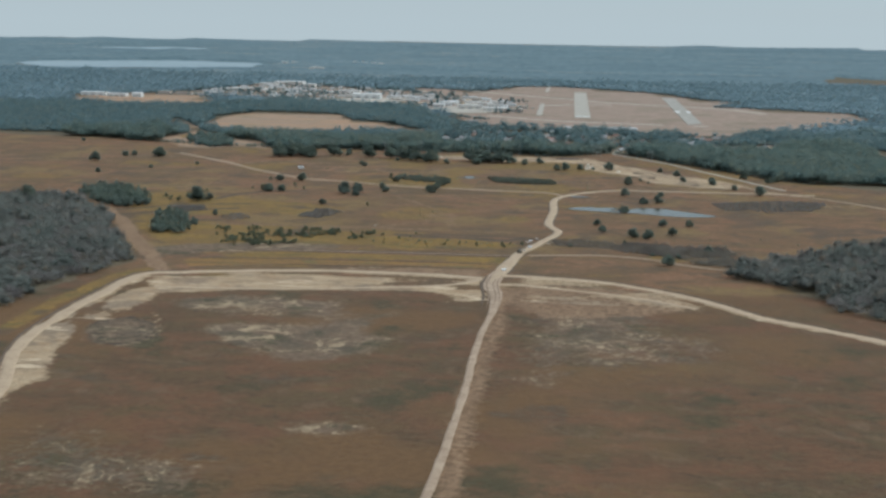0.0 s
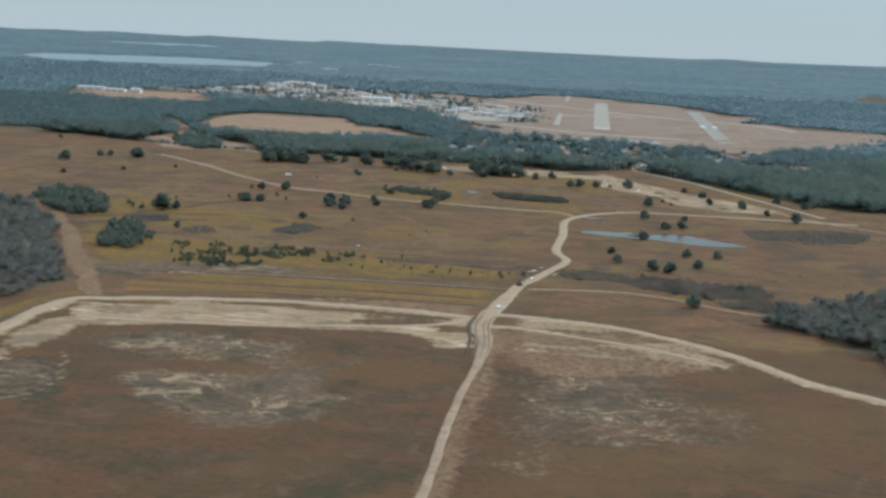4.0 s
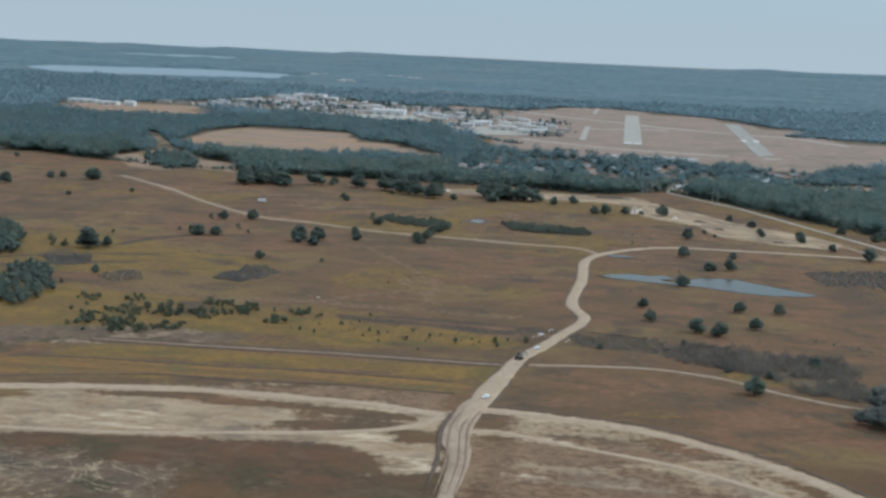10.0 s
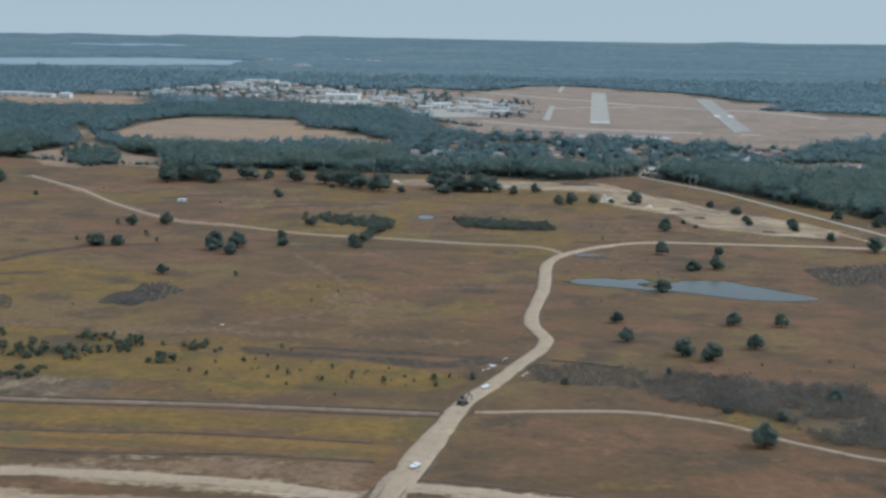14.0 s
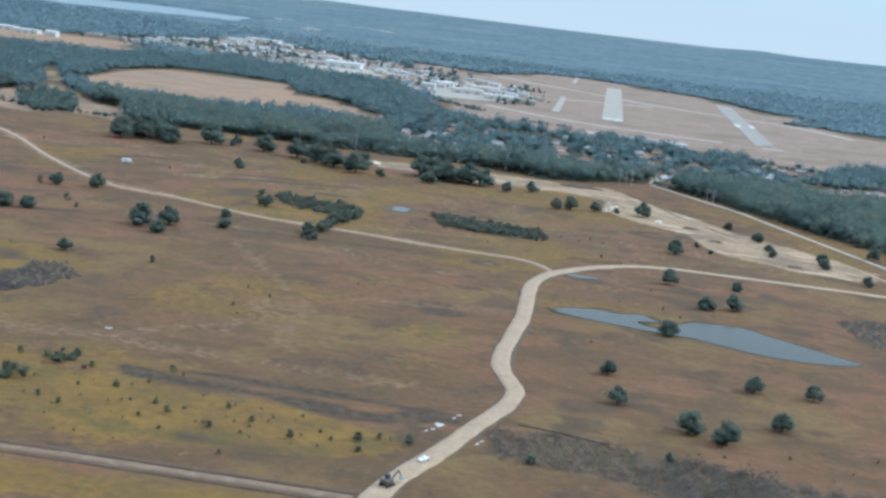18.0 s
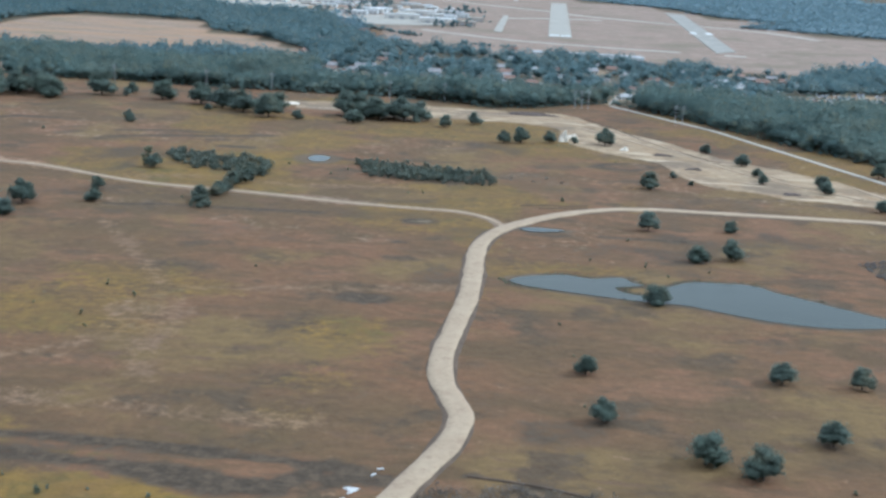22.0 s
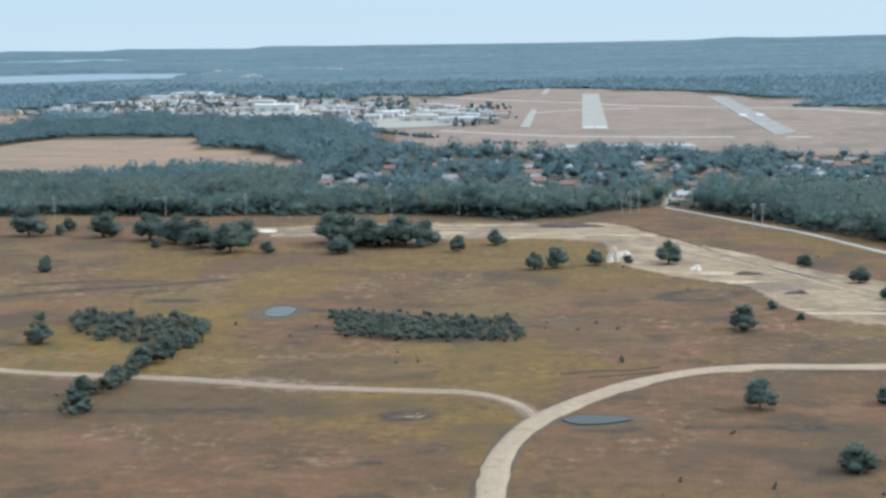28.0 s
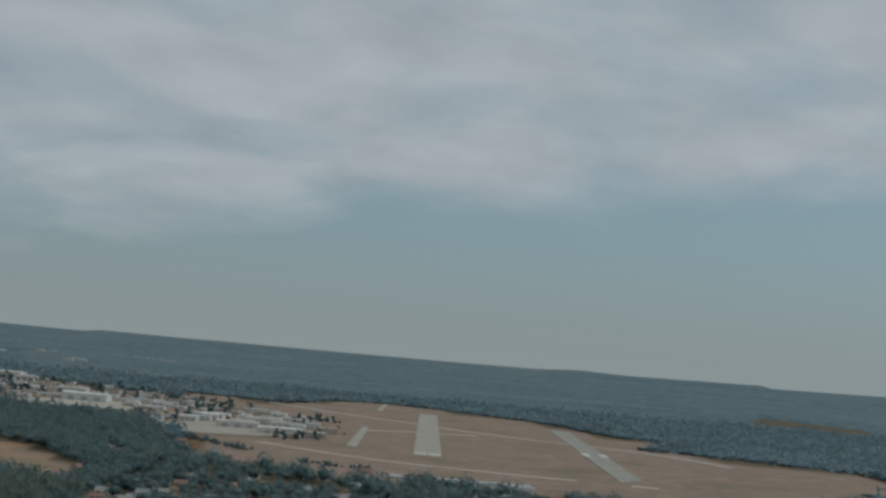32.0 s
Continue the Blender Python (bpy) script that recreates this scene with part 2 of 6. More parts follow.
    tan = k.mix(k.span(stretched(0.006, 0.03, 12), 0.46, 0.58), tan, (0.350, 0.230, 0.149))
    tan = k.mix(k.span(k.noise(0.02, 4.0), 0.56, 0.66), tan, (0.228, 0.190, 0.132))
    field = k.mix(k.span(streak, 0.4, 0.62), (0.286, 0.215, 0.184), (0.242, 0.195, 0.160))
    field = k.mix(k.span(mid, 0.5, 0.66), field, (0.343, 0.271, 0.231))
    field = k.mix(k.span(k.noise(0.012, 5.0), 0.52, 0.64), field, (0.210, 0.174, 0.135))
    floor = k.mix(mid, (0.085, 0.080, 0.055), (0.14, 0.11, 0.075))
    vein = k.n.new("ShaderNodeMath")
    vein.operation = "ABSOLUTE"
    k.l.new(k.math("SUBTRACT", stretched(0.032, 0.036, 25, 8.0), 0.5), vein.inputs[0])
    grey = k.mix(k.span(fine, 0.4, 0.6), (0.128, 0.090, 0.062), (0.152, 0.110, 0.078))
    grey = k.mix(k.span(k.noise(0.03, 5.0, 0.6), 0.48, 0.58), grey, (0.098, 0.078, 0.056))
    grey = k.mix(k.span(k.noise(0.045, 5.0, 0.6), 0.56, 0.63), grey, (0.070, 0.062, 0.036))
    swirl = k.noise(0.05, 7.0, 0.62, None, 1.6)
    curl = k.n.new("ShaderNodeMath")
    curl.operation = "ABSOLUTE"
    k.l.new(k.math("SUBTRACT", k.noise(0.036, 4.0, 0.55, None, 2.2), 0.5), curl.inputs[0])
    here = k.span(k.noise(0.022, 3.0), 0.42, 0.56)
    grey = k.mix(k.math("MULTIPLY", k.span(swirl, 0.55, 0.64), here), grey, (0.325, 0.256, 0.172))
    grey = k.mix(k.math("MULTIPLY", k.span(swirl, 0.44, 0.36), 0.8), grey, (0.076, 0.064, 0.040))
    grey = k.mix(k.math("MULTIPLY", k.span(curl.outputs[0], 0.022, 0.004), here), grey, (0.345, 0.272, 0.186))
    grey = k.mix(k.math("MULTIPLY", k.span(vein.outputs[0], 0.012, 0.002), 0.6), grey, (0.225, 0.170, 0.115))
    rust = k.mix(k.span(streak, 0.42, 0.6), (0.129, 0.069, 0.038), (0.092, 0.060, 0.033))
    rust = k.mix(k.span(mid, 0.52, 0.68), rust, (0.092, 0.069, 0.041))
    rust = k.mix(k.span(k.noise(0.027, 6.0, 0.7), 0.5, 0.62), rust, (0.100, 0.070, 0.036))
    rust = k.mix(k.span(k.noise(0.08, 7.0, 0.75), 0.57, 0.68), rust, (0.064, 0.048, 0.030))
    rust = k.mix(k.math("MULTIPLY", k.span(swirl, 0.56, 0.66), 0.55), rust, (0.150, 0.104, 0.068))
    rust = k.mix(k.span(k.noise(0.010, 4.0), 0.50, 0.60), rust, (0.128, 0.076, 0.036))
    rust = k.mix(k.span(k.noise(0.017, 5.0, 0.65), 0.56, 0.66), rust, (0.066, 0.056, 0.030))
    soil = k.mix(k.span(stretched(0.16, 0.02, 2), 0.42, 0.6), (0.194, 0.129, 0.082), (0.240, 0.162, 0.104))
    soil = k.mix(k.span(mid, 0.5, 0.66), soil, (0.182, 0.120, 0.076))
    marsh = k.mix(k.span(fine, 0.4, 0.6), (0.062, 0.048, 0.034), (0.098, 0.073, 0.051))
    ragged = k.span(k.math("ADD", fine, k.math("MULTIPLY", mid, 0.6)), 0.45, 1.15, -0.4, 0.4)

    def edge(v):
        return k.span(k.math("ADD", v, ragged), 0.36, 0.66)

    col = k.mix(edge(rust_), dry, rust)
    col = k.mix(edge(tan_), col, tan)
    col = k.mix(edge(air_), col, field)
    col = k.mix(edge(yellow_), col, yellow)
    col = k.mix(edge(gold_), col, gold)
    col = k.mix(edge(marsh_), col, marsh)
    col = k.mix(edge(grey_), col, grey)
    col = k.mix(edge(scrub_), col, scrub)
    col = k.mix(edge(soil_), col, soil)
    col = k.mix(edge(wood_), col, floor)
    col = k.mix(1.0, col, (0.82, 0.765, 0.665), "MULTIPLY")
    col = k.mix(edge(sand_), col, sand)
    col = k.mix(0.5, col, k.mix(k.span(fine, 0.3, 0.7), (0.3, 0.3, 0.3), (0.7, 0.7, 0.7)), "OVERLAY")
    col = k.mix(0.4, col, k.mix(grain, (0.2, 0.2, 0.2), (0.8, 0.8, 0.8)), "OVERLAY")
    k.bump(fine, 0.7, 0.6)
    return k.colour(col)


LAND = ground_material()
SANDROAD = surface("sandy_dirt", (0.362, 0.274, 0.178), (0.316, 0.232, 0.149), 0.11, 1.1, 0.95, (0.280, 0.200, 0.130), 0.15)
LANE = surface("lane_dirt", (0.212, 0.146, 0.096), (0.168, 0.116, 0.076), 0.08, 0.9, 0.95, (0.240, 0.180, 0.124), 0.15)
TRACKROAD = surface("tan_dirt", (0.330, 0.246, 0.168), (0.262, 0.188, 0.126), 0.08, 0.9, 0.95, (0.220, 0.152, 0.100), 0.15)
BANK = surface("turned_soil", (0.118, 0.082, 0.055), (0.080, 0.058, 0.040), 0.2, 1.5, 0.95, None, 0.2)
CONCRETE = surface("runway_concrete", (0.340, 0.306, 0.250), (0.286, 0.256, 0.208), 0.03, 0.6, 0.85, (0.270, 0.242, 0.200))
OLDCONCRETE = surface("weathered_runway", (0.276, 0.252, 0.212), (0.232, 0.212, 0.178), 0.03, 0.6, 0.88, (0.340, 0.312, 0.262))
PALECONCRETE = surface("pale_concrete", (0.56, 0.54, 0.50), (0.48, 0.46, 0.42), 0.05, 0.8, 0.85)
TAXI = surface("taxiway_concrete", (0.392, 0.348, 0.284), (0.330, 0.292, 0.236), 0.04, 0.6, 0.88)
PAINT = surface("road_paint", (0.52, 0.50, 0.46), (0.42, 0.40, 0.36), 0.3, 2.0, 0.7)
BARK = surface("bark", (0.10, 0.08, 0.06), (0.065, 0.05, 0.04), 1.0, 6.0)
OAKLEAF = foliage("oak_leaves", (0.149, 0.183, 0.144), (0.194, 0.229, 0.173), (0.175, 0.21, 0.177))
BRUSHLEAF = foliage("brush_leaves", (0.152, 0.178, 0.118), (0.190, 0.212, 0.134), (0.172, 0.180, 0.120))
BARETWIG = foliage("bare_twigs", (0.225, 0.205, 0.189), (0.276, 0.251, 0.228), (0.191, 0.191, 0.163))
DARKTWIG = foliage("dark_twigs", (0.188, 0.166, 0.142), (0.232, 0.204, 0.172), (0.186, 0.176, 0.138))
WOODMIX = foliage("mixed_wood", (0.180, 0.196, 0.172), (0.226, 0.232, 0.196), (0.236, 0.222, 0.198))
# leaf green shifted to teal, some distance haze mixed into the base colour
BELTHAZELEAF = foliage("hazed_woodland_leaves", (0.160, 0.218, 0.196), (0.203, 0.262, 0.226), (0.206, 0.240, 0.196))
# green trees of the middle distance, bluish haze put into their colour
MIDHAZELEAF = foliage("hazed_suburb_leaves", (0.16, 0.234, 0.242), (0.2, 0.275, 0.275), (0.203, 0.253, 0.239))
ROWLEAF = foliage("bush_row_leaves", (0.152, 0.176, 0.140), (0.192, 0.214, 0.158), (0.178, 0.190, 0.146))
# the blue of the hazy air is painted into these leaves
HAZELEAF = foliage("hazed_far_woodland", (0.192, 0.268, 0.296), (0.216, 0.292, 0.316), (0.204, 0.280, 0.304))


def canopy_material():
    k = Nodes("hazed_far_canopy", 0.95)
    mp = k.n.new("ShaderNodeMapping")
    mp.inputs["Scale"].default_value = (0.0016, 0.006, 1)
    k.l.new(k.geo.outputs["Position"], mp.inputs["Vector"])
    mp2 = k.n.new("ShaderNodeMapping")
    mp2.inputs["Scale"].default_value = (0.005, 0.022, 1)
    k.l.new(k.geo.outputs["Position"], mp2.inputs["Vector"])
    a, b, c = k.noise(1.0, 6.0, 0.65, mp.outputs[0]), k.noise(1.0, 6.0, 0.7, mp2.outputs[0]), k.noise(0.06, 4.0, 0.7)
    # woodland tones with the blue of distance haze mixed in, banded lighter and darker
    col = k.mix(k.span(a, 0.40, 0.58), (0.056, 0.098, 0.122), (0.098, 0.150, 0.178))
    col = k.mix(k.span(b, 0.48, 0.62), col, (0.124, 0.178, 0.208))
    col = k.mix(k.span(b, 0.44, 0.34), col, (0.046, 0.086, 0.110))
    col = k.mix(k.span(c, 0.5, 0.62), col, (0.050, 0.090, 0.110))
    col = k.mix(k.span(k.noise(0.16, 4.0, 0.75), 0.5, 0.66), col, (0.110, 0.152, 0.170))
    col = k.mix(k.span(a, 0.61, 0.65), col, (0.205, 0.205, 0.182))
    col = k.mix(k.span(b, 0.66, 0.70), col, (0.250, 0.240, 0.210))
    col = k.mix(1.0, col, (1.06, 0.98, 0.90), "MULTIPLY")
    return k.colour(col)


HAZECANOPY = canopy_material()


def water_material(name, deep, rough):
    k = Nodes(name, rough)
    k.bsdf.inputs["Specular IOR Level"].default_value = 0.06
    w = k.noise(0.8, 3.0)
    k.bump(w, 0.08, 0.05)
    return k.colour(k.mix(k.noise(0.05), deep, tuple(v * 1.5 for v in deep)))


WATER = water_material("pond_water", (0.042, 0.045, 0.034), 0.16)
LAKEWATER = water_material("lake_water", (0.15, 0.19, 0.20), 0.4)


# ---- helpers for the plan ----
def lattice(x, y, cell, seed):
    """Smooth value noise on arrays, 0 to 1."""
    u, v = np.asarray(x) / cell, np.asarray(y) / cell
    i, j = np.floor(u).astype(np.int64), np.floor(v).astype(np.int64)
    fu, fv = u - i, v - j
    fu, fv = fu * fu * (3 - 2 * fu), fv * fv * (3 - 2 * fv)

    def h(p, q):
        n = (p * 374761393 + q * 668265263 + seed * 974634777) & 0x7FFFFFFF
        n = ((n ^ (n >> 13)) * 1274126177) & 0x7FFFFFFF
        return ((n ^ (n >> 16)) & 0xFFFF) / 65535.0

    return (h(i, j) * (1 - fu) + h(i + 1, j) * fu) * (1 - fv) + (h(i, j + 1) * (1 - fu) + h(i + 1, j + 1) * fu) * fv


def fractal(x, y, cell, seed):
    return 0.55 * lattice(x, y, cell, seed) + 0.3 * lattice(x, y, cell / 2.1, seed + 7) + 0.15 * lattice(x, y, cell / 4.3, seed + 13)


def depth_in(poly, x, y):
    """How far inside an outline points lie, in metres (negative outside)."""
    p = np.array(poly, float)
    x, y = np.asarray(x, float), np.asarray(y, float)
    best, odd = np.full(x.shape, 1e12), np.zeros(x.shape, bool)
    for (ax, ay), (bx, by) in zip(p, np.roll(p, -1, 0)):
        dx, dy = bx - ax, by - ay
        t = np.clip(((x - ax) * dx + (y - ay) * dy) / (dx * dx + dy * dy + 1e-9), 0, 1)
        best = np.minimum(best, (x - ax - t * dx) ** 2 + (y - ay - t * dy) ** 2)
        if dy:
            odd ^= ((ay > y) != (by > y)) & (x < dx * (y - ay) / dy + ax)
    return np.where(odd, 1, -1) * np.sqrt(best)


def near_line(line, x, y):
    p = np.array(line, float)
    best = np.full(np.shape(x), 1e12)
    for (ax, ay), (bx, by) in zip(p[:-1], p[1:]):
        dx, dy = bx - ax, by - ay
        t = np.clip(((x - ax) * dx + (y - ay) * dy) / (dx * dx + dy * dy + 1e-9), 0, 1)
        best = np.minimum(best, (x - ax - t * dx) ** 2 + (y - ay - t * dy) ** 2)
    return np.sqrt(best)


CENTRE, FLAT, RIM, RISE = (0.0, -1600.0), 2700.0, 4500.0, 70.0


def height(x, y):
    """The land: flat round the airfield, rising very gently to the far skyline."""
    r = np.hypot(np.asarray(x) - CENTRE[0], np.asarray(y) - CENTRE[1])
    return RISE * np.clip((r - FLAT) / (RIM - FLAT), 0, 1) ** 1.6


def mesh_of(name, verts, faces, material, smooth=False):
    me = bpy.data.meshes.new(name)
    me.from_pydata(verts if isinstance(verts, list) else verts.tolist(), [], faces if isinstance(faces, list) else faces.tolist())
    me.materials.append(material)
    if smooth:
        me.polygons.foreach_set("use_smooth", [True] * len(me.polygons))
    me.update()
    return me


def part(name, me, parent, label=""):
    ob = new(name, me)
    ob.parent = parent
    if label:
        ob["label"] = label
    return ob


def bm_part(name, bm, material, parent, label="", smooth=False):
    me = bpy.data.meshes.new(name)
    bm.to_mesh(me)
    bm.free()
    me.materials.append(material)
    if smooth:
        me.polygons.foreach_set("use_smooth", [True] * len(me.polygons))
    return part(name, me, parent, label)


def curve_points(line, step):
    """A Catmull-Rom line through the points, resampled."""
    p = [Vector((*q, 0)) for q in line]
    p = [2 * p[0] - p[1], *p, 2 * p[-1] - p[-2]]
    out = []
    for i in range(1, len(p) - 2):
        n = max(2, int((p[i + 1] - p[i]).length / step))
        for k in range(n):
            t = k / n
            out.append(0.5 * ((2 * p[i]) + (p[i + 1] - p[i - 1]) * t + (2 * p[i - 1] - 5 * p[i] + 4 * p[i + 1] - p[i + 2]) * t * t + (3 * p[i] - p[i - 1] - 3 * p[i + 1] + p[i + 2]) * t ** 3))
    out.append(p[-2])
    return np.array([(q.x, q.y) for q in out])


def strip(name, line, width, material, top=0.25, wobble=0.15, step=4.0, seed=1, crown=0.1):
    """A road as a low raised bed with sloping, uneven edges."""
    c = curve_points(line, step)
    d = np.gradient(c, axis=0)
    nrm = np.stack([-d[:, 1], d[:, 0]], 1) / (np.hypot(d[:, 0], d[:, 1])[:, None] + 1e-9)
    if not np.isscalar(width):
        # widths given at places northwards
        width = np.interp(c[:, 1], *width)
    wl = width / 2 * (1 + wobble * 2 * (fractal(c[:, 0], c[:, 1], 18, seed) - 0.5))
    wr = width / 2 * (1 + wobble * 2 * (fractal(c[:, 0], c[:, 1], 18, seed + 50) - 0.5))
    wl = wl * (1 + 0.5 * wobble * (fractal(c[:, 0], c[:, 1], 6, seed + 7) - 0.5))
    wr = wr * (1 + 0.5 * wobble * (fractal(c[:, 0], c[:, 1], 6, seed + 57) - 0.5))
    rows, z = [], height(c[:, 0], c[:, 1])
    for off, h in ((-1.12, -0.05), (-1.0, top), (-0.45, top + crown), (0.45, top + crown), (1.0, top), (1.12, -0.05)):
        w = np.where(off < 0, wl, wr) * off
        rows.append(np.c_[c + nrm * w[:, None], z + h])
    v = np.stack(rows, 1).reshape(-1, 3)
    n = len(c)
    f = [(6 * i + j, 6 * i + j + 1, 6 * i + j + 7, 6 * i + j + 6) for i in range(n - 1) for j in range(5)]
    return new(name, mesh_of(name, v, f, material, True))


def patch(name, poly, material, top, wobble=1.5, step=4.0, seed=3):
    """A flat sheet with an uneven outline."""
    loop = curve_points([*poly, poly[0]], step)[:-1]
    d = np.gradient(loop, axis=0)
    nrm = np.stack([-d[:, 1], d[:, 0]], 1) / (np.hypot(d[:, 0], d[:, 1])[:, None] + 1e-9)
    loop = loop + nrm * (wobble * 2 * (fractal(loop[:, 0], loop[:, 1], 14, seed) - 0.5))[:, None]
    bm = bmesh.new()
    bm.faces.new([bm.verts.new((x, y, float(height(x, y)) + top)) for x, y in loop])
    bmesh.ops.triangulate(bm, faces=bm.faces[:])
    for f in bm.faces:
        if f.normal.z < 0:
            f.normal_flip()
    me = bpy.data.meshes.new(name)
    bm.to_mesh(me)
    bm.free()
    me.materials.append(material)
    return new(name, me)


# ---- the plan ----
MAIN_ROAD = [(-60, -2150), (-57, -1800), (-54, -1657), (-55, -1594), (-54, -1518), (-52, -1427), (-53, -1378), (-57, -1338), (-53, -1304), (-49, -1268),
    (-44, -1234), (-36.5, -1209), (-29.5, -1182), (-24.4, -1163), (-23.2, -1148), (-25.8, -1137), (-29, -1125), (-30.4, -1106), (-29.6, -1084), (-28, -1058), (-28, -1030), (-28.8, -1000), (-27, -978), (-20, -956), (0, -926), (26, -909), (54,
    -907), (117, -906), (185, -908)]
TRACK = [(-416, -681), (-352, -752), (-300, -822), (-245, -881), (-207, -893), (-169, -912), (-146, -918), (-114, -922), (-83, -929), (-54, -932),
    (-40, -933), (-32, -937.5), (-26, -945), (-22.5, -954)]
BERM_W = [(-182, -2150), (-186, -1900), (-195, -1760), (-210, -1650), (-224, -1578), (-242, -1519), (-248, -1471), (-248, -1414), (-244, -1348),
    (-224, -1337), (-194, -1326), (-165, -1320), (-135, -1317), (-106, -1318), (-84, -1320), (-63, -1326)]
BERM_E = [(-57, -1319), (-44, -1316), (-2, -1325), (27, -1344), (53, -1369), (76, -1405), (99, -1425), (124, -1448), (165, -1500), (230, -1590), (300,
    -1720), (390, -1930), (470, -2150)]
SPUR_W = [(-62, -1327), (-71, -1341), (-88, -1352), (-116, -1361), (-152, -1371), (-189, -1376), (-227, -1378)]
SPUR_E = [(-56, -1345), (-45, -1340), (-18, -1350), (14, -1363), (47, -1388)]
DITCH_W = [(-210, -1255), (-172, -1254), (-117, -1251), (-51, -1250)]
DITCH_E = [(-41, -1247), (-18, -1242), (5, -1239), (21, -1243), (34, -1249), (46, -1260), (56, -1267), (70, -1275), (89, -1279)]
WEST_LANE = [(-238, -1330), (-262, -1277), (-285, -1231), (-315, -1162), (-350, -1098), (-386, -1042), (-402, -1016)]
SAND = [(-160, -646), (-127, -635), (-83, -631), (-1, -634), (25, -680), (50, -726), (72, -767), (104, -800), (133, -843), (126, -871), (91, -868),
    (61, -853), (48, -831), (44, -796), (13, -763), (-1, -746), (-2, -696), (-19, -684), (-78, -683), (-145, -673)]
SAND_LANE = [(123, -831), (145, -884), (171, -915), (199, -943), (226, -985), (250, -1030)]
HIGHWAY = [(29, -580), (41, -600), (63, -638), (82, -671), (103, -723), (166, -879)]
FIELD = [(-498, -258), (-513, -135), (-480, -30), (-417, -41), (-359, -57), (-322, -168), (-284, -191), (-222, -290), (-200, -340), (-203, -405),
    (-246, -395), (-303, -385), (-355, -405), (-440, -390), (-500, -330)]
FIELD_N = [(-850, 186), (-899, 356), (-814, 394), (-710, 385), (-641, 285), (-610, 92), (-753, 58)]
POND = [(-18, -1030), (-15, -1025), (-8, -1021), (-1, -1019), (4, -1021), (8, -1021), (13, -1018), (17, -1018), (19, -1023), (22, -1026), (16, -1029), (13, -1031), (16, -1036), (22, -1038), (25, -1037), (27, -1029), (31, -1023), (37, -1017), (44, -1017), (51, -1016), (57, -1019), (60, -1024), (64, -1027), (70, -1031),
    (75, -1036), (81, -1041), (88, -1047), (91, -1050), (86, -1054), (79, -1057), (69, -1059), (60, -1058), (52, -1056), (44, -1051), (34, -1046), (27, -1045), (14, -1043), (4, -1040), (-7, -1037), (-14, -1035)]
POOL = [(-111, -838), (-110, -833), (-107, -830), (-102, -833), (-102, -840), (-103, -845), (-108, -846)]
POOL_S = [(-16, -957), (-12, -954), (-6, -954), (0, -956), (-6, -959), (-12, -960)]
LAKE = [(-1474, 1447), (-1452, 1555), (-1288, 1657), (-1122, 1735), (-900, 1733), (-796, 1666), (-880, 1549), (-1073, 1455), (-1250, 1380), (-1363,
    1355)]
LAKE_N = [(-1559, 2145), (-1187, 2310), (-1162, 2224), (-1383, 2127)]
YELLOW = [(-157, -1177), (-136, -1190), (-114, -1192), (-88, -1191), (-67, -1198), (-48, -1200), (-45, -1212), (-60, -1226), (-93, -1234), (-130, -1238)]
OLIVE = [(-225, -1272), (-186, -1258), (-127, -1256), (-50, -1254), (-52, -1276), (-118, -1278), (-148, -1281), (-209, -1285)]
SCRAPE = [(-212, -1408), (-186, -1384), (-152, -1386), (-122, -1396), (-104, -1420), (-94, -1445), (-92, -1480), (-95, -1505), (-116, -1518), (-150, -1518), (-160, -1495), (-187, -1452)]
SCRAPE_S = [(-115, -1610), (-111, -1604), (-99, -1600), (-84, -1602), (-76, -1607), (-89, -1616), (-107, -1618)]
SCRAPE_E = [(-41, -1446), (-15, -1404), (23, -1403), (45, -1440), (49, -1495), (7, -1530), (-23, -1546), (-39, -1520)]
BERMSAND = [(-242, -1340), (-198, -1328), (-128, -1319), (-63, -1323), (-57, -1374), (-95, -1367), (-138, -1372), (-180, -1377), (-222, -1384)]
BERMSAND_W = [(-239, -1455), (-239, -1411), (-233, -1351), (-208, -1334), (-183, -1380), (-220, -1393), (-220, -1439), (-225, -1472)]
BERMSAND_E = [(-46, -1314), (-14, -1322), (20, -1344), (52, -1379), (48, -1396), (11, -1392), (-37, -1390)]
WOOD_BARE_W = [(-284, -1450), (-280, -1403), (-276, -1371), (-270, -1335), (-262, -1303), (-276, -1270), (-300, -1222), (-332, -1145), (-358, -1112), (-388, -1058), (-412, -1052), (-446, -1065), (-440, -1180)]
WOOD_BARE_E = [(74, -1297), (84, -1282), (98, -1262), (130, -1225), (170, -1170), (225, -1150), (210, -1400), (135, -1400), (104, -1340), (92, -1320), (83, -1305)]
WOOD_NW = [(-403, -996), (-389, -976), (-350, -1008), (-324, -1077), (-338, -1094), (-365, -1075)]
WOOD_NW_S = [(-305, -1138), (-303, -1111), (-278, -1127), (-259, -1189), (-267, -1210), (-282, -1205)]
BELT = [(-1000, -440), (-558, -521), (-443, -574), (-382, -590), (-244, -598), (-177, -600), (-124, -598), (-74, -601), (-46, -622), (-20, -615), (7,
    -587), (33, -566), (75, -635), (116, -711), (170, -800), (300, -900), (460, -600), (420, -190), (232, -300), (158, -295), (72, -262), (2, -275),
    (-60, -270), (-129, -240), (-216, -60), (-260, 120), (-420, 180), (-500, 230), (-640, 60), (-1000, 60)]
ORCHARD = [(138, -324), (171, -306), (164, -432), (130, -452)]
YARD = [(119, -503), (138, -475), (212, -421), (235, -434), (205, -557), (158, -593), (140, -569)]
RW_EAST = [(156, 637), (180, 612), (169, -73), (147, -103)]
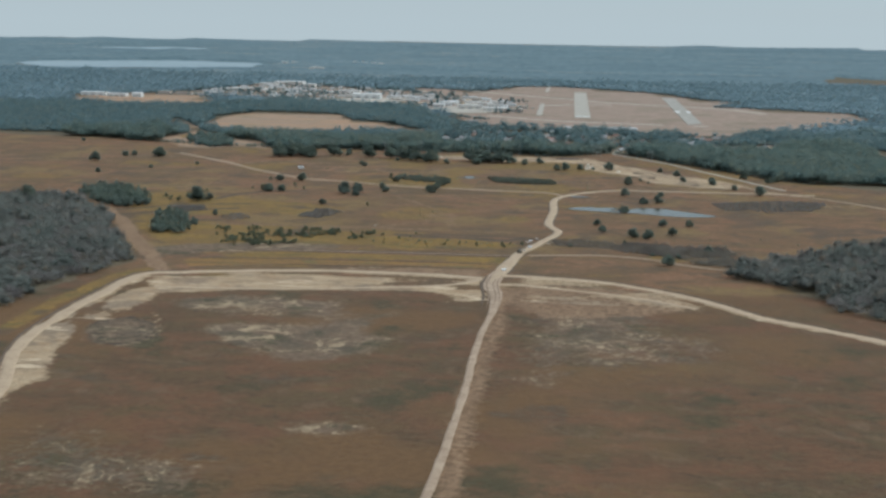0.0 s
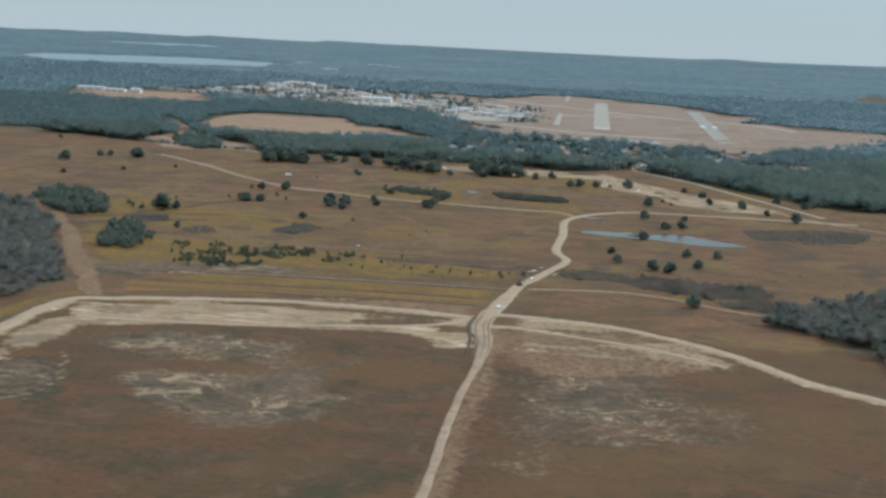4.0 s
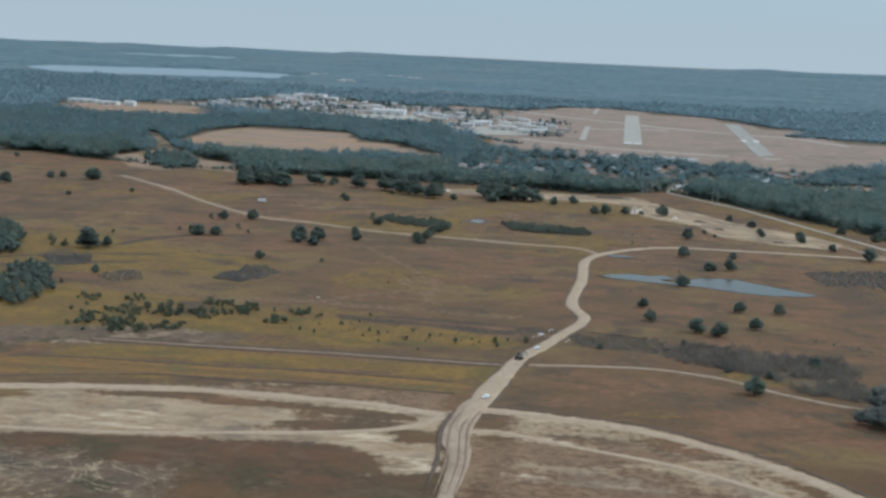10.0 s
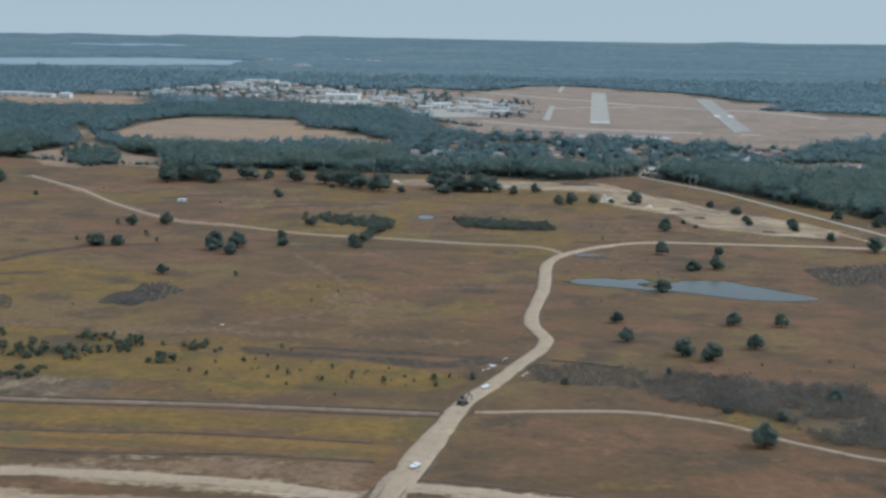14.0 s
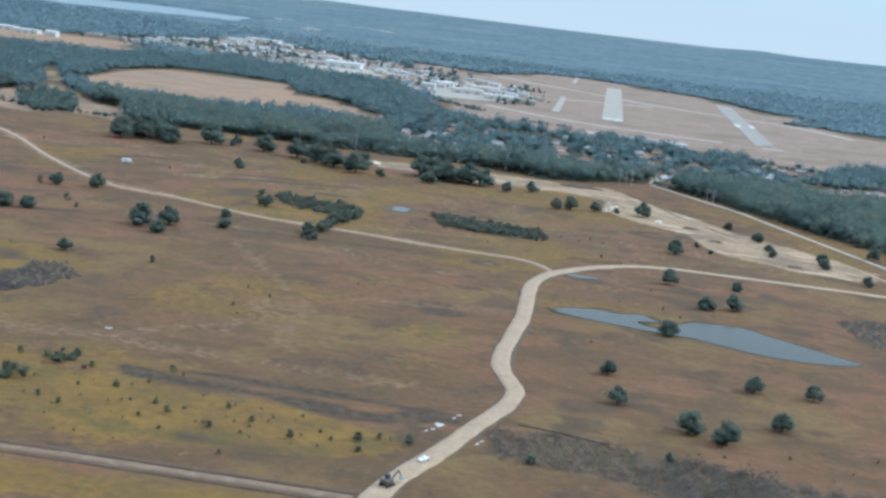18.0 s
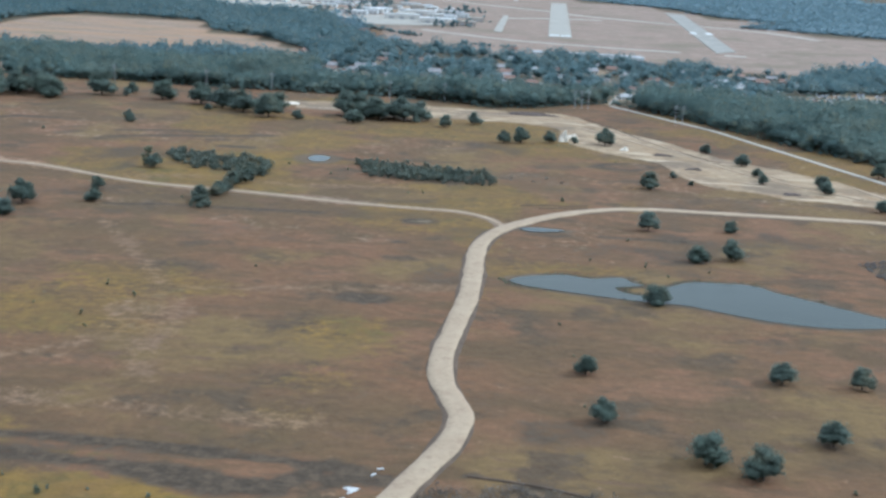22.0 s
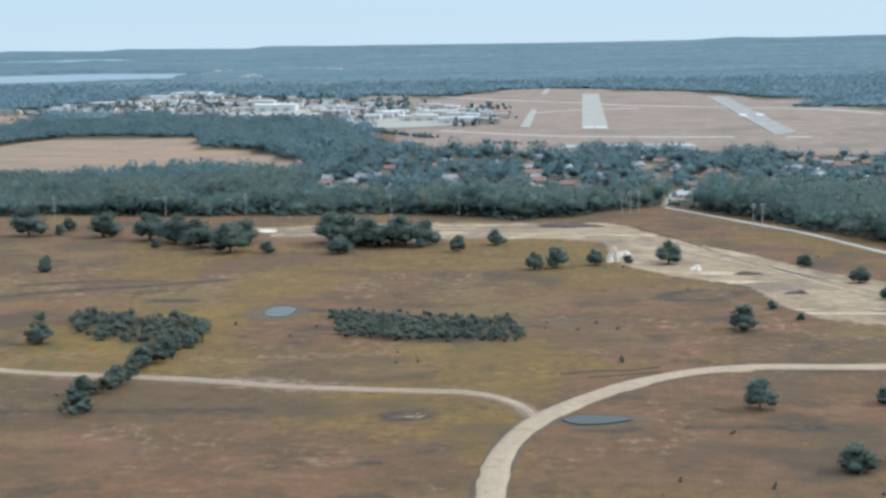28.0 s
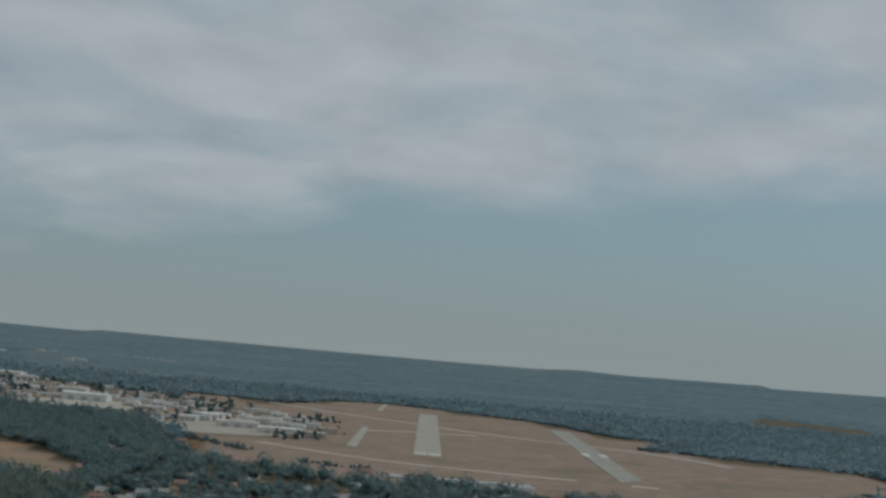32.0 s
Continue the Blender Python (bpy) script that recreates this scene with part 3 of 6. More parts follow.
STUB = [(-70, 36), (-61, 34), (-64, 346), (-71, 348)]
STUB_N = [(-72, 771), (-65, 769), (-64, 1011), (-71, 1014)]
TAXI_A = [(-141, 2), (-102, -34), (-46, -78), (35, -104), (112, -117)]
TAXI_B = [(-66, 287), (-6, 331), (53, 354)]
TAXI_C = [(-217, 743), (-111, 603), (-19, 512), (29, 439), (131, 358), (236, 294), (296, 180)]
TAXI_D = [(152, -123), (172, -125)]
AIRFIELD = [(-348, 826), (-200, 738), (-130, 965), (-58, 1009), (75, 887), (173, 744), (210, 585), (298, 508), (224, 334), (310, 300), (430, 230),
    (440, 20), (335, -60), (290, -160), (215, -300), (104, -265), (-25, -268), (-60, -262), (-140, -190), (-200, 20), (-242, 168)]
TOWN = [(-805, 395), (-736, 519), (-676, 874), (-536, 835), (-319, 637), (-132, 395), (-82, 194), (-112, 54), (-235, 122), (-319, 175), (-442, 230),
    (-595, 362)]
APRON = [(-258, 124), (-212, 211), (-127, 214), (-108, 121), (-148, 67), (-211, 46)]
LOT = [(-472, 246), (-427, 374), (-353, 419), (-313, 287), (-347, 179), (-420, 156)]
BRUSH_A = [(-87, -843), (-62, -847), (-31, -848), (-29, -878), (-59, -880), (-81, -874)]
BRUSH_B = [(-170, -844), (-133, -848), (-122, -868), (-125, -880), (-150, -885), (-162, -870)]
BRUSH_C = [(-241, -1190), (-222, -1173), (-191, -1176), (-153, -1177), (-149, -1189), (-180, -1205), (-206, -1221), (-222, -1231)]
BRUSH_D = [(-26, -1191), (-8, -1182), (10, -1190), (42, -1196), (62, -1197), (78, -1198), (82, -1222), (84, -1243), (97, -1252), (97, -1264), (74, -1269), (57, -1255), (45, -1244), (35, -1232), (18, -1223), (4, -1213), (-15, -1211), (-27, -1206)]
BRUSH_E = [(-206, -1112), (-207, -1096), (-204, -1069), (-191, -1064), (-178, -1080), (-182, -1104), (-192, -1118)]
BRUSH_G = [(-263, -1128), (-251, -1102), (-236, -1128), (-247, -1141)]
BRUSH_P = [(92, -980), (113, -967), (145, -954), (182, -954), (168, -1008), (132, -1022), (122, -1010), (101, -1020)]
BRUSH_H = [(-309, -1082), (-285, -1068), (-273, -1094), (-291, -1108)]
CLUMPS = [(-206, -1203), (-201, -1192), (-187, -1194), (-180, -1196), (-170, -1183), (-164, -1182), (-151, -1201), (-145, -1179), (-138, -1180), (-212, -1225), (-207, -1240), (-225, -1226), (-198, -1231), (-190, -1224), (-218, -1197), (-226, -1200), (-230, -1211), (-241, -1179), (-222, -1173), (-184, -1173), (-205, -1256), (-210, -1208), (-196, -1198)]
BRUSH_F = [(-25, -839), (-9, -844), (2, -841), (6, -861), (8, -873), (-11, -870), (-30, -861)]
FAR_FIELD_E = [(665, 1649), (822, 1455), (766, 1277), (619, 1371)]
OAKS_NORTH = [(-557, -575, 5.8), (-245, -652, 6.9), (-244, -666, 5.8), (-294, -666, 13.0), (-258, -667, 13.0), (-222, -672, 12.9), (-302, -672, 11.0),
    (-288, -676, 12.0), (-313, -678, 12.9), (-198, -681, 13.0), (-281, -685, 13.0), (-299, -686, 13.0), (-184, -690, 13.0), (-102, -690, 11.0), (-117,
    -691, 11.9), (-276, -692, 10.0), (-154, -693, 12.0), (-90, -694, 12.0), (-176, -695, 10.0), (-309, -697, 13.0), (-76, -697, 10.0), (-47, -699,
    7.9), (-108, -700, 13.0), (-160, -700, 9.0), (-97, -703, 13.0), (-84, -703, 13.0), (-188, -705, 4.3), (-169, -705, 11.9), (-77, -707, 4.6), (-428,
    -711, 9.2)]
OAKS_UPPER = [(-453, -714, 6.6), (-61, -716, 7.2), (-153, -718, 13.0), (-138, -718, 6.9), (-108, -721, 9.0), (-426, -722, 12.0), (-460, -722, 7.2),
    (5, -745, 4.2), (20, -747, 10.1), (68, -748, 4.3), (-7, -750, 7.3), (-217, -750, 4.9), (-21, -755, 9.3), (68, -755, 5.3), (-29, -759, 7.4), (-212,
    -763, 5.7), (-471, -780, 10.8), (-369, -786, 4.0), (81, -787, 7.5), (140, -799, 7.2), (84, -816, 5.3), (167, -816, 7.1), (159, -822, 7.1), (-402,
    -824, 4.7), (46, -832, 3.6), (84, -833, 5.2), (108, -836, 7.8), (52, -849, 2.6), (107, -849, 6.9), (34, -862, 8.2)]
OAKS_MIDDLE = [(-436, -870, 5.4), (-165, -883, 7.6), (122, -883, 6.1), (-125, -897, 6.3), (-246, -897, 8.8), (-264, -902, 7.6),
    (-127, -910, 6.1), (139, -918, 9.7), (-127, -930, 5.8), (-171, -935, 6.1), (-132, -939, 5.7), (57, -941, 5.3), (28, -946, 7.5), (-128, -956, 2.4),
    (-165, -957, 6.7), (-187, -966, 10.3), (-248, -971, 7.4), (-258, -974, 9.2), (-196, -976, 10.7), (52, -985, 7.9), (-185, -987, 7.0), (41, -990,
    7.6), (-290, -1037, 6.4), (-201, -1045, 6.0), (24, -1046, 8.1), (-297, -1047, 12.9), (-410, -1052, 6.2), (-421, -1068, 13.0), (48, -1110, 6.9)]
OAKS_LOWER = [(66, -1110, 5.8), (3, -1113, 5.4), (-264, -1118, 4.6), (6, -1144, 6.3), (52, -1149, 6.7), (25, -1164, 8.4), (35, -1170, 8.3), (-15, -1209, 2.8), (19, -1191, 2.6), (34, -1235, 3.2), (41, -1267, 8.0), (49, -1241, 3.4), (69, -1216, 5.6)]
OAKS = OAKS_NORTH + OAKS_UPPER + OAKS_MIDDLE + OAKS_LOWER
BELT_SIDE = [(232, -260), (420, -500), (900, -700), (3000, -700), (3000, 200), (450, 240), (450, 10), (300, -160)]
POND_EDGE = [(-18, -1018), (92, -1014), (92, -1060), (-18, -1040)]
DITCH_S = [(-228, -1290), (-208, -1286), (-176, -1284), (-147, -1283), (-121, -1280), (-96, -1280), (-66, -1281)]
SAND_BANK = [(12, -649), (28, -686), (44, -730), (58, -760), (72, -785)]
BERM_SPUR = [(-57, -1354), (-64, -1376), (-78, -1397)]
LOOP_PATH = [(-212, -1436), (-204, -1445), (-200, -1464), (-195, -1479), (-195, -1494), (-202, -1506), (-214, -1505)]
SCRAPE_W = [(-237, -1452), (-204, -1446), (-192, -1479), (-194, -1511), (-216, -1505)]
SCRAPE_SW = [(-203, -1626), (-182, -1605), (-170, -1633), (-128, -1656), (-125, -1676), (-171, -1678), (-187, -1665)]
MEADOW = [(-180, -877), (-172, -840), (-138, -830), (-116, -806), (-93, -844), (-107, -876), (-121, -903), (-147, -917), (-155, -934)]
SWALE = [(-131, -1177), (-119, -1178), (-96, -1180), (-73, -1183), (-52, -1188), (-46, -1193), (-52, -1198), (-67, -1196), (-87, -1190), (-114, -1190), (-127, -1186)]
CHAIN = [(-128, -956), (-130, -938), (-126, -934), (-127, -913), (-123, -904), (-124, -883)]
HOLLOW = [(-59.5, -954), (-55, -949.7), (-45, -950), (-43.5, -956), (-49, -960), (-56, -961)]
RING = (-107, -1084, 9)
WHEEL = (-56, -1060, 6)
TRAILS = [[(-151, -987), (-122, -1039), (-106, -1070), (-100, -1097), (-100, -1113), (-95, -1136)], [(-108, -1062), (-71, -1054), (-31, -1041)],
    [(-257, -1156), (-187, -1154), (-119, -1154), (-52, -1159)], [(-184, -1164), (-144, -1148), (-112, -1110), (-108, -1071)], [(-168, -904), (-140,
    -894), (-103, -903), (-62, -892)], [(14, -773), (32, -801), (43, -838)]]
WINDROW = (-18, -646)
SHOP = (109, -500)
FAR_FIELD = [(900, 900), (1150, 1000), (1250, 900), (1000, 820)]
CLEARING = [(-536, -309), (-562, -205), (-539, -237), (-481, -375), (-442, -446), (-410, -493), (-366, -529), (-335, -615), (-376, -595), (-405,
    -621), (-437, -607), (-492, -509), (-480, -469), (-476, -430), (-501, -347)]
LAWN = [(-479, -474), (-467, -454), (-449, -451), (-436, -483), (-451, -498), (-464, -505)]
WOOD_ISLE = [(-448, -540), (-443, -505), (-419, -511), (-397, -546), (-384, -599), (-399, -612), (-423, -593)]
MEADOW_W = [(-370, -1000), (-322, -992), (-285, -1000), (-262, -1020), (-211, -1042), (-180, -1064), (-186, -1115), (-233, -1104), (-262, -1130), (-322, -1105)]
WET = [(-271, -1261), (-247, -1240), (-188, -1226), (-154, -1226), (-156, -1242), (-222, -1270), (-258, -1285)]
DARK_LINES_NORTH = [([(-161, -959), (-140, -954), (-118, -953), (-88, -952)], 1.2), ([(-205, -811), (-187, -801), (-163, -792), (-138, -780)], 2.5),
    ([(-210, -792), (-182, -781), (-159, -784)], 1.5), ([(11, -961), (26, -962), (42, -962)], 1.5), ([(12, -815), (19, -804), (31, -800), (40, -807),
    (29, -819), (18, -818), (12, -815)], 2), ([(-108, -829), (-95, -835), (-84, -838)], 2), ([(-153, -820), (-139, -819)], 3), ([(-15, -966), (-7,
    -965), (0, -963)], 1.2), ([(-110, -1175), (-82, -1176), (-52, -1178), (-35, -1182)], 2.0), ([(-73, -1188), (-54, -1190), (-45, -1178)], 2.0),
    ([(-44, -1187), (-41, -1182), (-36, -1186)], 2.5)]
DARK_LINES_UPPER = [([(-286, -1027), (-280, -1002), (-261, -977), (-230, -964)], 3.0), ([(-283, -787), (-269, -766), (-249, -765)], 3.0), ([(-337,
    -1136), (-302, -1099), (-258, -1080)], 3.0), ([(-341, -1105), (-304, -1068), (-256, -1052)], 2.0), ([(-20, -1179), (-8, -1182), (3, -1187)], 1.0)]
DARK_LINES = DARK_LINES_NORTH + DARK_LINES_UPPER
TRAILER = (-266, -802)
SHEET = (-146, -1144)
HEDGES = [[(-91, -160), (-64, -170), (-42, -168)], [(-209, -13), (-173, -48), (-138, -93)]]
LENS = [(-185, -1330), (-155, -1325), (-126, -1324), (-106, -1325), (-88, -1326), (-75, -1328), (-67, -1332), (-73, -1336), (-88, -1335.5), (-106, -1332.5), (-122, -1330), (-152, -1329.5), (-172, -1332)]
BERM_EDGE = [(-225, -1322), (-196, -1310), (-180, -1305), (-166, -1301), (-145, -1301), (-121, -1299), (-98, -1296), (-80, -1297), (-63, -1297)]
BERM_TOP = [(-170, -1316), (-139, -1308), (-104, -1299), (-66, -1299), (-62, -1322), (-106, -1315), (-140, -1315)]
LENS_E = [(-77, -1356), (-64, -1348), (-62, -1357), (-72, -1361)]
WEDGE = [(-57, -1350), (-57, -1384), (-67, -1388), (-84, -1374), (-97, -1365)]
GOLD = [(-243, -1292), (-207, -1286), (-147, -1283), (-96, -1279), (-60, -1277), (-60, -1295), (-98, -1294), (-146, -1299), (-196, -1308), (-225, -1318)]
TOP_STRIP = [(-139, -1308), (-122, -1302), (-104, -1300), (-84, -1302)]
LENS_S = [(-122, -1351), (-111, -1346), (-94, -1344), (-86, -1346), (-92, -1352), (-108, -1356), (-119, -1355)]
PALE_W = [(-219, -1585), (-237, -1528), (-246, -1475), (-240, -1452), (-231, -1485), (-220, -1534), (-212, -1562), (-216, -1568)]
LOOP_FLAT = [(-232, -1462), (-216, -1445), (-199, -1461), (-193, -1486), (-201, -1507), (-216, -1504)]
RUTS = [[(-10, -918.8), (-1, -916), (8, -912.5)], [(-17, -915.6), (-7, -911.8), (0, -911.5), (8, -907.3)], [(-20, -1179), (-8, -1181), (3, -1185)]]
SAND_TRACKS = [[(-78, -655), (0, -664), (40, -722), (75, -803), (120, -858)], [(10, -690), (44, -745), (60, -770), (96, -820)]]
HEAP = (-40, -1189)
MEADOW_C = [(-330, -1110), (-272, -1138), (-237, -1155), (-199, -1160), (-137, -1184), (-76, -1190), (-73, -1215), (-124, -1219), (-163, -1232), (-227, -1248), (-262, -1250), (-300, -1190)]
BUSHES_NORTH = [(-337.6, -746.6, 1.7), (-241.1, -802.2, 2.3), (-88.5, -847.7, 1.5), (-115.2, -857.0, 1.7), (-89.7, -862.3, 1.5), (-173.0, -864.2,
    5.8), (-95.0, -873.3, 1.4), (-118.5, -881.0, 1.8), (-168.7, -883.5, 4.8), (-1.5, -901.8, 2.3), (-271.8, -903.7, 4.2), (-129.3, -937.3, 3.8),
    (-242.9, -942.0, 4.0), (-130.1, -946.6, 3.7), (-233.2, -953.9, 2.9), (-274.9, -958.2, 3.3), (-258.1, -966.4, 5.2), (-263.9, -968.5, 5.8), (-249.7,
    -971.9, 4.5), (-304.5, -989.5, 3.8), (-310.7, -1020.3, 4.4), (-311.1, -1022.3, 4.3), (-327.2, -1026.0, 4.5), (-292.1, -1034.2, 3.6), (-293.2,
    -1043.3, 4.3), (-311.1, -1043.9, 5.1), (-317.4, -1044.2, 5.4), (-167.2, -1045.0, 3.8), (-295.3, -1049.1, 4.7), (-269.4, -1147.1, 2.6)]
BUSHES_UPPER = [(-115.2, -1177.5, 2.4), (-111.4, -1179.7, 1.4), (-157.2, -1181.0, 2.2), (-143.9, -1182.1, 2.5), (-135.5, -1183.8, 2.6), (-144.4,
    -1184.4, 2.0), (-167.9, -1186.2, 3.6), (-136.4, -1187.3, 2.2), (-201.9, -1188.1, 4.6), (-117.3, -1189.6, 1.8), (-237.3, -1194.2, 2.8), (-209.8,
    -1194.5, 5.0), (-194.6, -1195.1, 5.0), (-175.3, -1195.1, 2.2), (-123.9, -1197.0, 2.6), (-186.7, -1198.0, 3.6), (-132.7, -1200.6, 1.5), (-92.6,
    -1201.3, 2.0), (-200.9, -1202.5, 5.4), (-220.3, -1202.5, 2.7), (-150.3, -1203.6, 2.6), (-240.3, -1203.8, 2.8), (-178.7, -1204.8, 2.0), (-110.1,
    -1205.9, 2.2), (-116.6, -1206.7, 1.1), (-52.4, -1207.3, 2.2), (-102.2, -1207.7, 1.1), (-80.6, -1207.8, 1.0), (-118.2, -1208.1, 1.1), (-44.9,
    -1209.1, 3.5)]
BUSHES_MIDDLE = [(-84.3, -1209.6, 2.2), (-121.1, -1209.8, 0.9), (-57.2, -1211.8, 3.2), (-105.4, -1212.0, 2.5), (-141.5, -1213.4, 1.1), (-83.9,
    -1213.5, 1.1), (-63.5, -1213.8, 1.6), (-137.6, -1214.3, 2.0), (-210.7, -1214.4, 2.6), (-94.7, -1216.0, 1.2), (-131.0, -1217.5, 2.2), (-72.7,
    -1217.5, 2.9), (-110.5, -1217.8, 1.6), (-220.2, -1218.2, 3.5), (-92.6, -1218.4, 2.4), (-55.7, -1219.5, 2.6), (-102.9, -1224.9, 1.6), (-199.4,
    -1231.3, 2.5), (-208.0, -1233.8, 3.8), (-85.3, -1234.8, 1.5), (-228.9, -1235.2, 3.0), (-219.4, -1241.8, 2.5), (-207.2, -1242.9, 3.8)]
BUSHES = BUSHES_NORTH + BUSHES_UPPER + BUSHES_MIDDLE
LOTS = [(-208, -210, 7), (-163, -169, 11), (-143, -435, 6), (-146, -482, 11), (-138, -368, 6), (-110, -432, 6), (-74, -506, 6), (-40, -489, 6), (31,
    -352, 6), (46, -400, 6), (70, -420, 10), (96, -488, 10), (-40, -439, 6), (-60, -481, 6), (-205, -335, 6), (-124, -515, 6), (40, -540, 7), (31,
    -476, 6), (-109, -365, 6)]
HOUSES_NORTH = [(-190, -79, 0), (-153, -142, 0), (-151, -168, 0), (-221, -181, 0), (-157, -190, 10), (-42, -204, 0), (-208, -211, 30), (-20, -223, 0),
    (29, -323, 20), (-205, -334, 80), (39, -345, 0), (-109, -364, 80), (-136, -375, 0), (-164, -383, 0), (-198, -393, 0), (46, -396, 80), (169, -399,
    0), (67, -420, 0), (-139, -421, 20), (-112, -434, 40), (-143, -436, 0), (-40, -436, 30), (-162, -443, 0), (124, -448, 0), (-37, -462, 10), (-161,
    -465, 0), (-145, -469, 10), (-53, -475, 0), (93, -475, 10), (31, -478, 0)]
HOUSES_UPPER = [(-146, -484, 10), (-40, -488, 80), (-62, -489, 5), (96, -489, 0), (-73, -509, 0), (-132, -514, 60), (40, -537, 30)]
HOUSES = HOUSES_NORTH + HOUSES_UPPER
STREETS = [[(30, -572), (37, -524), (51, -483), (76, -423)], [(-76, -517), (-52, -499), (-28, -463)], [(-169, -452), (-135, -493), (-126, -423)]]
BIG_SHEDS_NORTH = [(0, -864, 327, 0, (46, 18, 6)), (0, -813, 301, 0, (34, 16, 6)), (0, -773, 289, 0, (16, 14, 8)), (1, -652, 806, 0, (44, 24, 6)), (1,
    -615, 833, 0, (60, 34, 9)), (1, -564, 778, 0, (28, 24, 7)), (0, -384, 400, 0, (50, 26, 9)), (1, -649, 566, 0, (55, 25, 7)), (1, -438, 540, 0, (40,
    20, 7)), (1, -136, 118, 10, (40, 18, 6)), (1, -181, 164, 5, (40, 16, 6)), (0, -225, 267, 0, (30, 16, 6))]
BIG_SHEDS_UPPER = [(1, -167, 253, 0, (36, 16, 6)), (2, 37, -232, 0, (62, 9, 4)), (2, 62, -245, 0, (16, 9, 4)), (1, -624, 1773, 0, (16, 7, 9)), (1,
    -602, 1790, 0, (16, 7, 9)), (1, -572, 1765, 0, (16, 7, 9)), (1, -548, 1742, 0, (16, 7, 9)), (1, -810, 1705, 0, (16, 7, 9)), (1, -789, 1721, 0,
    (16, 7, 9)), (1, -697, 1502, 0, (16, 7, 9)), (1, -675, 1517, 0, (16, 7, 9)), (1, -694, 1539, 0, (16, 7, 9))]
BIG_SHEDS = BIG_SHEDS_NORTH + BIG_SHEDS_UPPER


def more_houses(known, total):
    """Fill the suburb with further houses, well apart."""
    rng, out = random.Random(4), list(known)
    while len(out) < total:
        x, y = rng.randint(-150, 200), rng.randint(-545, -300)
        if y >= -560 + 0.9 * max(0, x - 30) and all(math.hypot(x - q[0], y - q[1]) > 16 for q in out):
            out.append((x, y, rng.choice((0, 0, 10, 30, 90))))
    return out


HOUSES = more_houses(HOUSES, 92)


SOUTH_ROAD = [(-60, -6000), *MAIN_ROAD[:8]]
CROSSING = [(-58, -1345), (-20, -1338), (30, -1362), (48, -1395), (10, -1410), (-30, -1420), (-52, -1400)]
VERGE = [(-262, -1480), (-262, -1420), (-256, -1350), (-246, -1330)]


def graded(lo, hi, a, b, step, grow=1.16):
    mid = list(np.arange(a, b + 0.1, step))
    out, s = [], step
    x = a
    while x > lo:
        s *= grow
        x -= min(s, 160)
        out.append(max(x, lo))
    left = out[::-1]
    out, s, x = [], step, mid[-1]
    while x < hi:
        s *= grow
        x += min(s, 160)
        out.append(min(x, hi))
    return np.array(left + mid + out)


def soft(poly, x, y, blur, wob=6.0, seed=5):
    d = depth_in(poly, x, y) + wob * 2 * (fractal(x, y, 24, seed) - 0.5)
    return np.clip(0.5 + d / (2 * blur), 0, 1)


